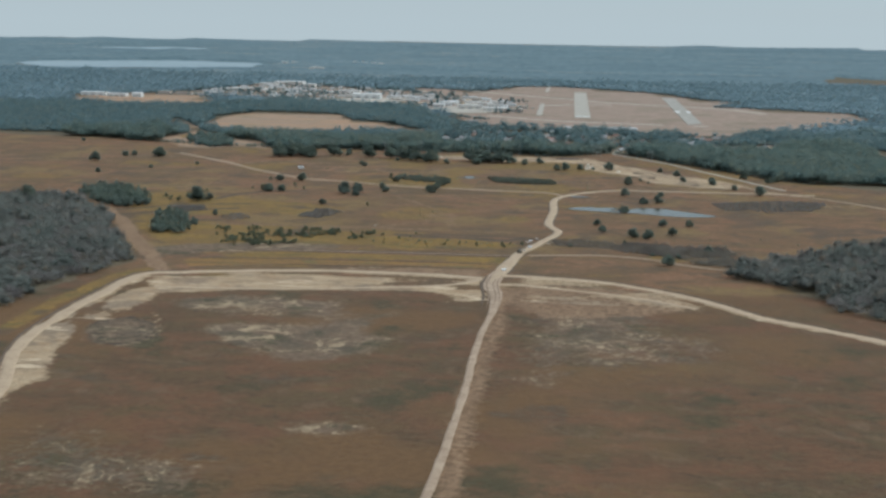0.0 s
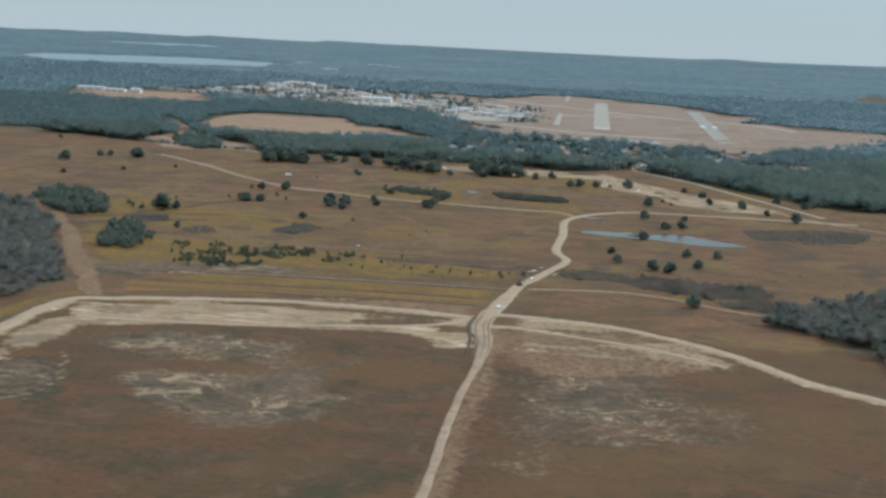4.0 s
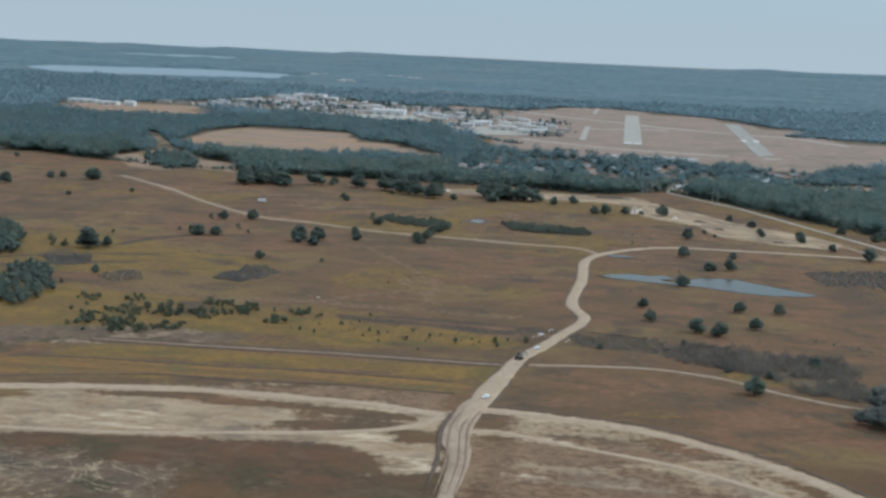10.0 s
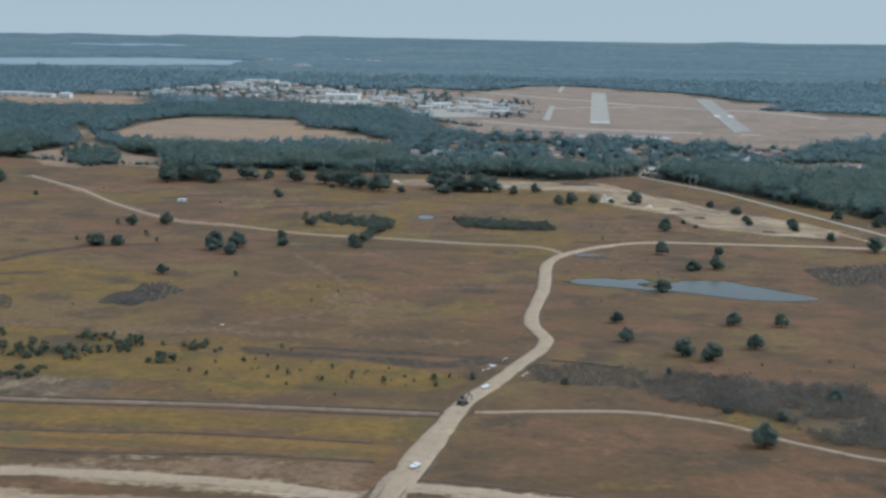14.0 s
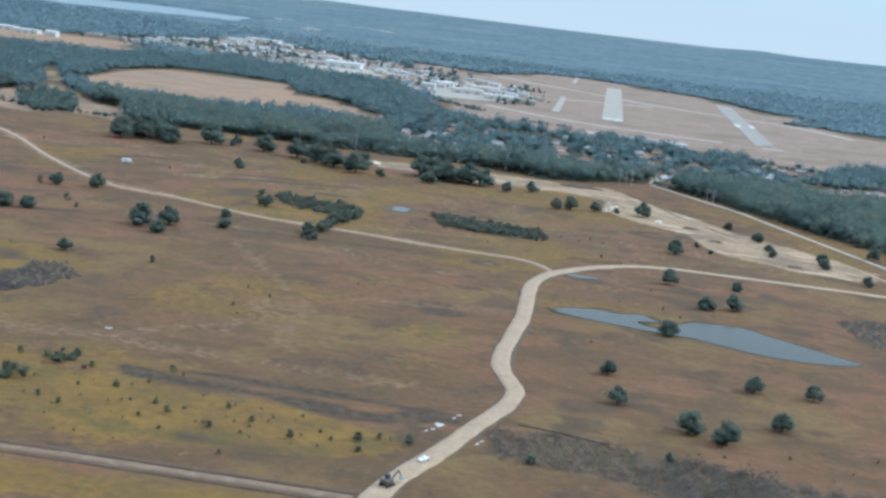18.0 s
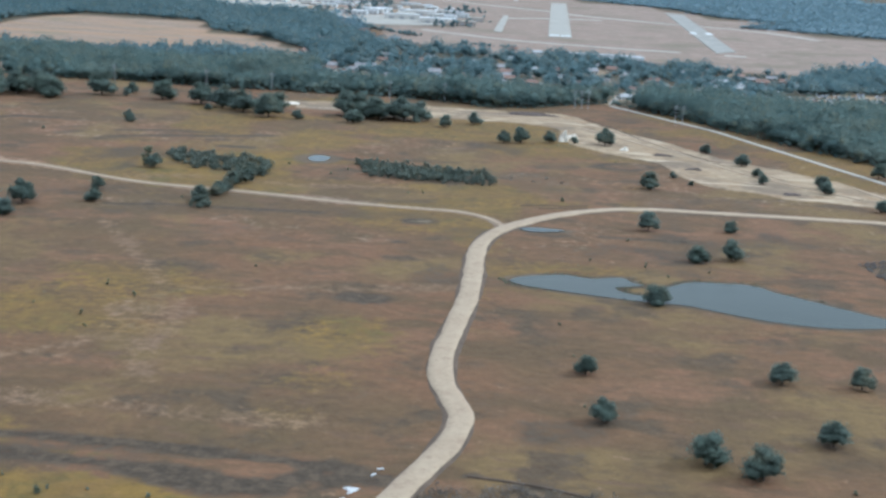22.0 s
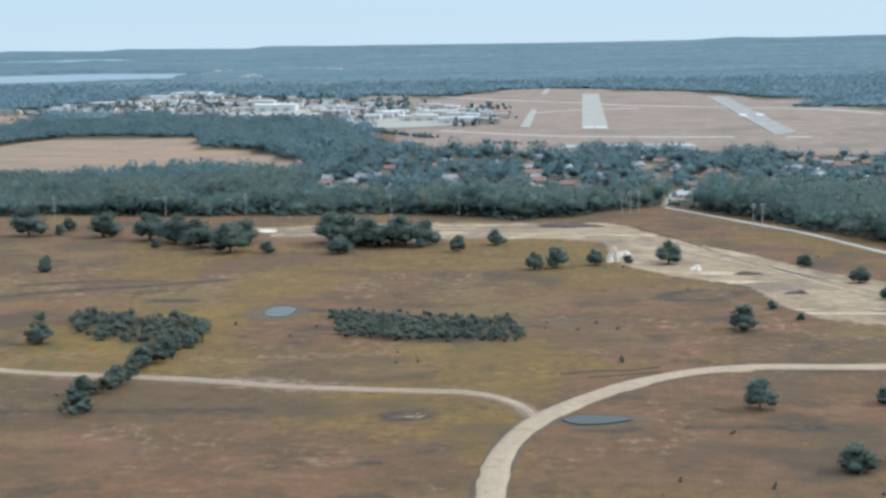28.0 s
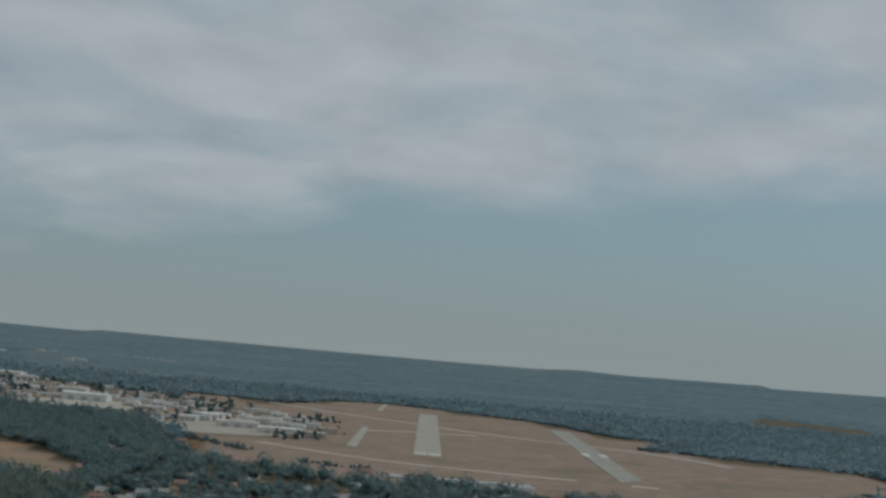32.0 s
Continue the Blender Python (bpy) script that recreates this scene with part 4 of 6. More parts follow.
def build_ground():
    gx, gy = graded(-4600, 4600, -440, 240, 3.5), graded(-6200, 3000, -1840, -560, 3.5)
    X, Y = np.meshgrid(gx, gy)
    x, y = X.ravel(), Y.ravel()
    r = np.hypot(x - CENTRE[0], y - CENTRE[1])
    z = height(x, y)
    relief = 0.5 * (fractal(x, y, 40, 21) - 0.5)
    z = z + relief * np.clip((-600 - y) / 200, 0, 1) * 0.6
    z = np.where(r > RIM, RISE - (r - RIM) * 0.4, z)
    n, m_ = len(gx), len(gy)
    idx = np.arange(n * m_).reshape(m_, n)
    f = np.stack([idx[:-1, :-1], idx[:-1, 1:], idx[1:, 1:], idx[1:, :-1]], -1).reshape(-1, 4)
    me = mesh_of("ground", np.c_[x, y, z], f, LAND, True)

    def blotch(cell, seed, cut, gain):
        return np.clip((fractal(x, y, cell, seed) - cut) * gain, 0, 1)

    def most(*a):
        return np.maximum.reduce(a)

    long_ = fractal(x * 0.35, y, 16, 301)
    near = y < -1330
    mid_field = (y > -1250) & (y < -610)
    sand = soft(SAND, x, y, 3, 5) * np.where(fractal(x, y, 22, 93) > 0.68, 0.62, 1.0)
    band = most(soft(BERMSAND, x, y, 5, 5), soft(BERMSAND_W, x, y, 5, 5), 0.85 * soft(WEDGE, x, y, 4, 7), 0.62 * soft(BERMSAND_E, x, y, 6, 6))
    band = band * (1 - 0.9 * soft(LENS, x, y, 2, 2.5)) * (1 - 0.5 * soft(LENS_S, x, y, 3, 5)) * (1 - 0.8 * soft(LENS_E, x, y, 2, 3))
    for q, w in ((BERM_W, 5.2), (BERM_E, 5.0), (SPUR_W, 3.2), (SPUR_E, 3.0)):
        band = most(band, 0.8 * np.clip(1.6 - near_line(q, x, y) / (w * (0.55 + 0.9 * fractal(x, y, 13, 611))), 0, 1))
    sand = most(sand, 0.75 * soft(PALE_W, x, y, 3, 4))
    sand = most(sand, band * np.clip(1.25 - np.clip((long_ - 0.5) * 5, 0, 1), 0, 1))
    sand = most(sand, 0.45 * np.clip(1.5 - near_line(TOP_STRIP, x, y) / (1.5 + 3 * fractal(x, y, 11, 632)), 0, 1), 0.35 * np.clip(1.5 - near_line(BERM_SPUR, x, y) / (2 + 3 * fractal(x, y, 12, 631)), 0, 1), 0.5 * np.clip(1.5 - near_line(LOOP_PATH, x, y) / 1.8, 0, 1))
    sand = most(sand, 0.5 * blotch(12, 403, 0.62, 6) * (near_line(SAND_LANE, x, y) < 60))
    for lx, ly, rx in LOTS:
        sand = most(sand, 0.85 * np.clip(1.6 - np.hypot((x - lx) / rx, (y - ly) / 9), 0, 1))
    for hx, hy, _ in HOUSES:
        sand = most(sand, 0.62 * np.clip(1.5 - np.hypot(x - hx, y - hy + 6) / 11, 0, 1))
    for s in STREETS:
        sand = most(sand, np.clip(1.5 - near_line(s, x, y) / 4, 0, 1))
    sand = most(sand, soft(YARD, x, y, 4, 6) * 0.8, soft(TOWN, x, y, 15, 20) * blotch(60, 55, 0.42, 4) * 0.8)
    yellow = most(soft(YELLOW, x, y, 2.5, 3), soft(OLIVE, x, y, 6, 8) * 0.74)
    yellow = most(yellow, 0.58 * blotch(60, 77, 0.51, 5) * mid_field, 0.6 * blotch(45, 78, 0.5, 5) * ((y < -1180) & (y > -1310)))
    yellow = most(yellow, 0.75 * soft(MEADOW, x, y, 14, 18), 0.72 * soft(MEADOW_W, x, y, 10, 16), 0.8 * soft(MEADOW_C, x, y, 8, 10), soft(LAWN, x, y, 3, 3), 0.75 * np.clip(1.5 - near_line(VERGE, x, y) / 6, 0, 1))
    grey = most(0.85 * soft(SCRAPE, x, y, 14, 24) * np.clip(0.55 + 1.6 * (fractal(x, y, 40, 642) - 0.3), 0, 1), 0.62 * soft(SCRAPE_S, x, y, 6, 8), 0.62 * soft(SCRAPE_E, x, y, 12, 16) * np.clip(0.5 + 1.6 * (fractal(x, y, 34, 641) - 0.3), 0, 1), 0.6 * soft(SCRAPE_W, x, y, 10, 14), 0.6 * soft(SCRAPE_SW, x, y, 14, 14), 0.8 * soft(WET, x, y, 4, 6), 0.55 * soft(BERMSAND_E, x, y, 8, 10), 0.9 * np.clip(1.6 - np.hypot((x + 50) / 4, (y + 953.5) / 2.5), 0, 1))
    rust = np.clip((-1335 - y + 50 * (fractal(x, y, 45, 72) - 0.5)) / 25, 0, 1) * np.clip(0.3 + 0.95 * fractal(x, y, 80, 71), 0, 1)
    scrub = np.zeros(len(x))
    for q, w in ((BRUSH_A, 0.7), (BRUSH_B, 0.5), (BRUSH_D, 0.62), (BRUSH_E, 0.6), (BRUSH_G, 0.6), (BRUSH_H, 0.6), (BRUSH_P, 0.55), (BRUSH_F, 0.45)):
        scrub = most(scrub, w * soft(q, x, y, 6, 8))
    for q, d in ((POND, 5), (POOL, 11), (POOL_S, 6)):
        scrub = most(scrub, np.clip(1 + depth_in(q, x, y) / d, 0, 1))
    marsh = most(0.55 * blotch(38, 31, 0.62, 8) * (y > -1240) * (y < -620), 0.3 * soft(BRUSH_C, x, y, 6, 8), 0.8 * soft(SWALE, x, y, 2.5, 3), 0.5 * blotch(26, 35, 0.63, 8) * near)
    for q, w in DARK_LINES:
        marsh = most(marsh, 0.8 * np.clip(1.5 - near_line(q, x, y) / (w + 2.0 * fractal(x, y, 14, 505)), 0, 1))
    marsh = most(marsh, 0.9 * soft(HOLLOW, x, y, 2, 2), 0.85 * np.clip(1.5 - np.hypot((x + 53.7) / 3.5, (y + 988.5) / 2.5), 0, 1))
    marsh = most(marsh, 0.9 * soft(LOOP_FLAT, x, y, 3, 4))
    north = np.clip((y + 1040) / 60, 0, 1) * (y < -600)
    marsh = most(marsh, 0.42 * np.clip((fractal(x * 0.6, y, 22, 37) - 0.60) * 9, 0, 1) * north)
    marsh = most(marsh, 0.85 * np.clip(1.5 - np.hypot((x - WHEEL[0]) / 9, (y - WHEEL[1]) / 6), 0, 1))
    tan = most(soft(FIELD, x, y, 6, 6), soft(CLEARING, x, y, 6, 8), soft(FIELD_N, x, y, 8, 8), 0.5 * np.clip(1.4 - near_line(TRACK, x, y) / 9, 0, 1), 0.62 * np.clip(1.6 - near_line(WEST_LANE, x, y) / (4 + 4 * fractal(x, y, 20, 622)), 0, 1))
    air = most(soft(AIRFIELD, x, y, 10, 8), soft(TOWN, x, y, 15, 20) * 0.8)
    wood = most(soft(BELT, x, y, 6, 8), soft(WOOD_BARE_W, x, y, 6), soft(WOOD_BARE_E, x, y, 6))
    wood = np.maximum(wood, (y > 40) * 1.0) * (1 - tan) * (1 - air)
    # pale patches of northern grass, with haze lightening put into the cover too
    tan = most(tan, 0.34 * np.clip((fractal(x * 0.7, y, 34, 91) - 0.42) * 4, 0, 1) * north)
    # worn soil along the south road, the bare western lane and the berm's outer slope
    east = np.array(SOUTH_ROAD, float)
    off = x - np.interp(y, east[:, 1], east[:, 0])
    soil = 0.62 * np.clip(1.3 - np.abs(off - 4) / (5 + 6 * fractal(x, y, 30, 621)), 0, 1) * (y < -1335)
    soil = most(soil, 0.8 * np.clip(1.5 - near_line(WEST_LANE, x, y) / (3 + 5 * fractal(x, y, 20, 622)), 0, 1))
    soil = most(soil, 0.5 * np.clip(1.4 - np.abs(np.hypot(x - RING[0], (y - RING[1]) * 0.8) - RING[2]) / 4.0, 0, 1))
    for q in TRAILS:
        soil = most(soil, 0.46 * np.clip(1.6 - near_line(q, x, y) / (2.0 + 6.0 * fractal(x, y, 18, 515)), 0, 1))
    soil = most(soil, 0.7 * soft(BERM_TOP, x, y, 4, 5), 0.62 * soft(CROSSING, x, y, 8, 14))
    gold = most(0.85 * soft(GOLD, x, y, 4, 4), 0.5 * blotch(30, 79, 0.52, 5) * ((y < -1190) & (y > -1285) & (x < -70)))
    one = np.ones(len(x))
    for key, cols in (("cover", (sand, yellow, scrub)), ("cover2", (tan, air, wood, soil)), ("cover3", (grey, rust, marsh, gold))):
        at = me.attributes.new(key, "FLOAT_COLOR", "POINT")
        at.data.foreach_set("color", np.stack([*cols, one][:4], 1).astype(np.float32).ravel())
    tagged(new("ground", me), "dry brown grassland with sandy bare patches", "ground", kind="structure")


build_ground()
SOUTH = MAIN_ROAD[:9]


SOUTH = [(x + 1.2 * math.sin(y * 0.031), y) for x, y in curve_points(SOUTH, 12.0).tolist()]
tagged(strip("road_main", SOUTH, ((-1430, -1385, -1345, -1310), (2.9, 5.0, 9.0, 8.0)), TRACKROAD, 0.22, 0.3, 3.0, seed=2), "pale rutted dirt road through a brown field", "road", kind="structure")
tagged(strip("road_bank", MAIN_ROAD[7:], ((-1338, -1310, -1270, -1235), (1.0, 9.2, 8.0, 6.5)), BANK, 0.14, 0.34, 2.0, seed=9), "dark soil edge of the sandy road", "road", kind="structure")
tagged(strip("road_sand", MAIN_ROAD[7:], ((-1338, -1312, -1270, -1235), (0.4, 7.6, 6.6, 5.3)), SANDROAD, 0.35, 0.28, 2.0, seed=4), "winding pale sandy dirt road", "road", kind="structure")


def beside(line, d):
    """The same line moved sideways."""
    c = curve_points(line, 10.0)
    g = np.gradient(c, axis=0)
    nrm = np.stack([-g[:, 1], g[:, 0]], 1) / (np.hypot(g[:, 0], g[:, 1])[:, None] + 1e-9)
    return [tuple(p) for p in (c + nrm * d).tolist()]


for nm, d, w in (("crossing_edge", 4.8, 1.5), ("crossing_rut", 2.2, 0.9), ("crossing_rut", -1.2, 0.8), ("crossing_rut", -3.4, 0.7)):
    line = [(-52.8, -1404), (-53.0, -1388), (-53.6, -1372), (-55.6, -1352), (-56.6, -1336), (-55, -1316)]
    mat_ = BANK if nm == "crossing_edge" else LANE
    tagged(strip(nm, beside(line, d), ((-1404, -1375, -1330, -1316), (0.1, w, w, 0.2)), mat_, 0.37, 0.6, 3.0, seed=int(10 * w), crown=0.02), "dark rutted soil where the dirt roads meet", "road", kind="structure")
for nm, line, w, mat_, lab in (
    ("track_middle", [(x + 0.2, y - 1.15) for x, y in TRACK], 4.0, LANE, "worn brown middle of a farm track"),
    ("track_west", TRACK, 1.4, SANDROAD, "pale wheel rut of a farm track"),
    ("track_west_rut", [(x + 0.4, y - 2.3) for x, y in TRACK], 1.4, SANDROAD, "pale wheel rut of a farm track"),
    ("road_berm_west", BERM_W, 6.0, SANDROAD, "pale sandy haul road round a cleared field"),
    ("road_berm_east", BERM_E, 5.6, SANDROAD, "pale sandy haul road curving round a field"),
    ("berm_edge", BERM_EDGE, 1.3, BANK, "thin dark soil line between yellow grass and sand"),
    ("berm_bank_west", [(x - 5, y + 4) for x, y in BERM_W[4:10]], 1.6, BANK, "dark soil bank beside the haul road"),
    ("berm_bank_east", [(x + 2, y + 6) for x, y in BERM_E], 1.6, BANK, "dark soil bank beside the haul road"),
    ("spur_west", SPUR_W, 3.2, SANDROAD, "pale sandy side track"),
    ("spur_east", SPUR_E, 3.0, SANDROAD, "pale sandy side track"),
    ("ditch_lane_west", DITCH_W, 2.6, LANE, "narrow brown dirt lane along a ditch"),
    ("ditch_edge_west", [(x, y + 3.2) for x, y in DITCH_W], 1.5, BANK, "dark ditch edge along a dirt lane"),
    ("ditch_edge_south", [(x, y - 3.0) for x, y in DITCH_W], 1.4, BANK, "dark ditch edge along a dirt lane"),
    ("ditch_lane_east", DITCH_E, 2.2, TRACKROAD, "narrow brown dirt lane along a ditch"),
    ("ditch_south", DITCH_S, 1.3, BANK, "dark shallow ditch through yellow grass"),
    ("sand_lane", SAND_LANE, 2.4, SANDROAD, "pale sandy lane leaving the cleared strip"),
    *(("sand_track_%d" % (k + 1), line, 1.6, SANDROAD, "pale wheel track across cleared sand") for k, line in enumerate(SAND_TRACKS)),
    *(("field_rut_%d" % (k + 1), line, 0.7, BANK, "thin dark wheel rut in dry grass") for k, line in enumerate(RUTS)),
    ("sand_bank", SAND_BANK, 0.8, BANK, "dark soil ridge along the cleared sand"),
    ("highway", HIGHWAY, 2.8, TAXI, "straight pale grey paved road beside the woods"),
):
    tagged(strip(nm, line, w, mat_, 0.1 if nm == "track_middle" else 0.2, 0.0 if nm == "highway" else 0.55 if "berm" in nm or "spur" in nm else 0.3, 3.5, seed=len(nm)), lab, "road", kind="structure")
for k, line in enumerate(STREETS):
    tagged(strip("street_%d" % (k + 1), line, 4.0, TAXI, 0.2, 0.1, 5.0), "pale street between houses and trees", "road", kind="structure")
for nm, poly, mat_, top, lab, cat in (
    ("pond", POND, WATER, 0.17, "still blue-grey pond in the field", "pond"),
    ("pond_small", POOL, WATER, 0.17, "small round grey pool in marshy grass", "pond"),
    ("pond_dark", POOL_S, WATER, 0.17, "small shallow pool beside the sandy road", "pond"),
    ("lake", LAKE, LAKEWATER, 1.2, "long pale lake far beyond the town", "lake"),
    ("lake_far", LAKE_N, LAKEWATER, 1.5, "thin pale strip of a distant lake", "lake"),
):
    tagged(patch(nm, poly, mat_, top, 1.5 if mat_ is WATER else 0.0, 4.0 if mat_ is WATER else 40.0), lab, cat, kind="structure")


# ---- airfield ----
def slab(name, corners, material, top, label, cat="runway"):
    bm = bmesh.new()
    lo = [bm.verts.new((x, y, -0.1)) for x, y in corners]
    hi = [bm.verts.new((x, y, top)) for x, y in corners]
    bm.faces.new(hi)
    n = len(lo)
    for i in range(n):
        bm.faces.new((lo[i], lo[(i + 1) % n], hi[(i + 1) % n], hi[i]))
    bmesh.ops.recalc_face_normals(bm, faces=bm.faces[:])
    me = bpy.data.meshes.new(name)
    bm.to_mesh(me)
    bm.free()
    me.materials.append(material)
    return tagged(new(name, me), label, cat, kind="structure")


slab("runway_main", [(-12, 0), (12, 0), (12, 776), (-12, 776)], CONCRETE, 0.45, "long pale concrete runway on brown grass")
slab("runway_east", RW_EAST, OLDCONCRETE, 0.45, "pale concrete runway slanting across the airfield")
slab("runway_pad_west", [(150, 172), (157, 172), (157, 205), (150, 205)], PALECONCRETE, 0.49, "pale repaired pad on the weathered runway")
slab("runway_pad_east", [(168, 176), (175, 176), (175, 209), (168, 209)], PALECONCRETE, 0.49, "pale repaired pad on the weathered runway")
slab("taxiway_stub", STUB, CONCRETE, 0.4, "short pale concrete strip beside the runway", "taxiway")
slab("taxiway_stub_far", STUB_N, CONCRETE, 0.4, "short pale concrete strip at the far end", "taxiway")
for nm, line, w in (("taxiway_south", TAXI_A, 8), ("taxiway_mid", TAXI_B, 8), ("taxiway_cross", TAXI_C, 10), ("taxiway_end", TAXI_D, 9)):
    tagged(strip(nm, line, w, TAXI, 0.32, 0.0, 8.0), "pale worn taxiway across brown airfield grass", "taxiway", kind="structure")
tagged(patch("apron", APRON, CONCRETE, 0.5, 0.0, 10), "pale concrete aircraft parking apron", "apron", kind="structure")
tagged(patch("lot", LOT, TAXI, 0.5, 2.0, 10), "wide pale gravel lot in the town", "lot", kind="structure")


# ---- trees ----
def ico(sub):
    bm = bmesh.new()
    bmesh.ops.create_icosphere(bm, subdivisions=sub, radius=1.0)
    v = np.array([q.co[:] for q in bm.verts])
    f = np.array([[q.index for q in t.verts] for t in bm.faces])
    bm.free()
    return v, f


ICO = {1: ico(1), 2: ico(2)}


def crown_arrays(rng, lumps, sub, tufts, width=1.0, tall=0.75, low=0.1, tuft=0.06, spread=0.33, size=(0.16, 0.26), core=0):
    """A leafy crown: overlapping uneven lumps with loose leaf tufts on them."""
    bv, bf = ICO[sub]
    V, Fc, cen, rad = [], [], [], []
    n = 0
    if core < 0:
        cen.append(np.array([0, 0, 0.4 * tall]))
        rad.append(0.42 * width)
    if core > 0:
        # one broad uneven dome under the lumps
        cv, cf = ICO[core]
        v = cv * np.array([0.31, 0.31, 0.32 * tall]) * width * rng.uniform(0.8, 1.12, (len(cv), 1))
        v[:, 2] = np.maximum(v[:, 2] + 0.46 * tall, low * tall)
        V.append(v)
        Fc.append(cf)
        n += len(cv)
        cen.append(np.array([0, 0, 0.46 * tall]))
        rad.append(0.44 * width)
    for k in range(lumps):
        a, q = rng.uniform(0, 2 * np.pi), rng.uniform(0, 1) ** 0.5
        h = rng.uniform(0, 1)
        out = spread * q * (1.15 - 0.75 * h) * width
        c = np.array([out * np.cos(a), out * np.sin(a), (low + 0.12 + (0.78 - low) * h) * tall])
        r = width * rng.uniform(*size) * (1.1 - 0.35 * h)
        v = bv * (0.76 * r * np.array([1, 1, 0.8])) * rng.uniform(0.72, 1.24, (len(bv), 1)) + c
        v[:, 2] = np.maximum(v[:, 2], low * tall * 0.5)
        V.append(v)
        Fc.append(bf + n)
        n += len(bv)
        cen.append(c)
        rad.append(r)
    if tufts:
        pick = rng.integers(0, len(cen), tufts)
        d = rng.normal(size=(tufts, 3))
        d[:, 2] = np.abs(d[:, 2]) * 0.9 - 0.25
        d /= np.linalg.norm(d, axis=1)[:, None]
        p = np.array(cen)[pick] + d * (np.array(rad)[pick] * rng.uniform(0.3 if core < 0 else 0.7, 1.14, tufts))[:, None]
        t = rng.normal(size=(tufts, 3, 3)) * tuft * width
        V.append((p[:, None] + t).reshape(-1, 3))
        Fc.append(np.arange(tufts * 3).reshape(-1, 3) + n)
    return np.concatenate(V), np.concatenate(Fc)


def trunk_bm(h, r, limbs, rng):
    bm = bmesh.new()

    def tube(a, b, ra, rb):
        m_ = look(a, b) @ Matrix.Translation((0, 0, -(Vector(b) - Vector(a)).length / 2))
        bmesh.ops.create_cone(bm, segments=6, radius1=rb, radius2=ra, depth=(Vector(b) - Vector(a)).length, cap_ends=False, matrix=m_)

    tube((0, 0, -0.03), (0.01, 0.01, h), r, r * 0.7)
    for k in range(limbs):
        t = 2 * math.pi * (k + rng.uniform(0, 0.6)) / limbs
        tube((0, 0, h * 0.9), (0.26 * math.cos(t), 0.26 * math.sin(t), h + rng.uniform(0.2, 0.34)), r * 0.55, r * 0.2)
    return bm


def oak_template(seed):
    rng = np.random.default_rng(seed)
    ob = new("oak_tree")
    bm_part("trunk", trunk_bm(0.2, 0.035, 5, rng), BARK, ob)
    v, f = crown_arrays(rng, 17, 1, 1900, 1.0, rng.uniform(0.66, 0.82), 0.08, 0.026, size=(0.15, 0.25), spread=0.35, core=1)
    part("crown", mesh_of("crown", v, f, OAKLEAF, True), ob)
    return ob


def place_oaks():
    kinds = [oak_template(100 + k) for k in range(5)]
    used, done = set(), []
    for k, (x, y, w) in enumerate(OAKS):
        rnd = random.Random(k)
        j = rnd.randrange(5)
        w *= 1.32 if y > -725 and w > 8.5 else 1.12
        m_ = Matrix.LocRotScale((x, y, float(height(x, y))), Euler((0, 0, rnd.uniform(0, 6.28))), Vector((w, w, w * rnd.uniform(0.82, 1.0))))
        if j in used:
            ob = copy_thing(kinds[j], m_)
        else:
            ob = kinds[j]
            used.add(j)
            done.append((ob, m_))
        size = "small" if w < 5 else "broad" if w > 11 else "round"
        tagged(ob, f"{size} dark green oak standing in dry grass", "tree", "oaks in the field")
    for ob, m_ in done:
        ob.matrix_basis = m_


place_oaks()


def bush_template(seed):
    rng = np.random.default_rng(seed)
    ob = new("bush")
    v, f = crown_arrays(rng, 6, 1, 420, 1.0, 0.8, 0.0, 0.032, size=(0.16, 0.28), spread=0.34)
    part("foliage", mesh_of("foliage", v, f, BRUSHLEAF, True), ob)
    bm = trunk_bm(0.12, 0.03, 3, rng)
    bm_part("stem", bm, BARK, ob)
    return ob


def place_bushes():
    kinds = [bush_template(300 + k) for k in range(3)]
    late, used = [], set()
    for k, (x, y, w) in enumerate(BUSHES):
        rnd = random.Random(900 + k)
        j = rnd.randrange(3)
        m_ = Matrix.LocRotScale((x, y, float(height(x, y))), Euler((0, 0, rnd.uniform(0, 6.28))), Vector((w * 1.1, w * 1.1, w * rnd.uniform(0.8, 1.1))))
        if j in used:
            ob = copy_thing(kinds[j], m_)
        else:
            ob = kinds[j]
            used.add(j)
            late.append((ob, m_))
        tagged(ob, f"{'low' if w < 2.2 else 'round'} dark green bush in rough grass", "bush", "bushes in the grass")
    for ob, m_ in late:
        ob.matrix_basis = m_


place_bushes()


def scatter(mask, box, gap, seed):
    rng = np.random.default_rng(seed)
    x0, y0, x1, y1 = box
    gx, gy = np.meshgrid(np.arange(x0, x1, gap), np.arange(y0, y1, gap))
    x = gx.ravel() + rng.uniform(-0.45, 0.45, gx.size) * gap
    y = gy.ravel() + rng.uniform(-0.45, 0.45, gx.size) * gap
    ok = mask(x, y)
    return x[ok], y[ok], rng


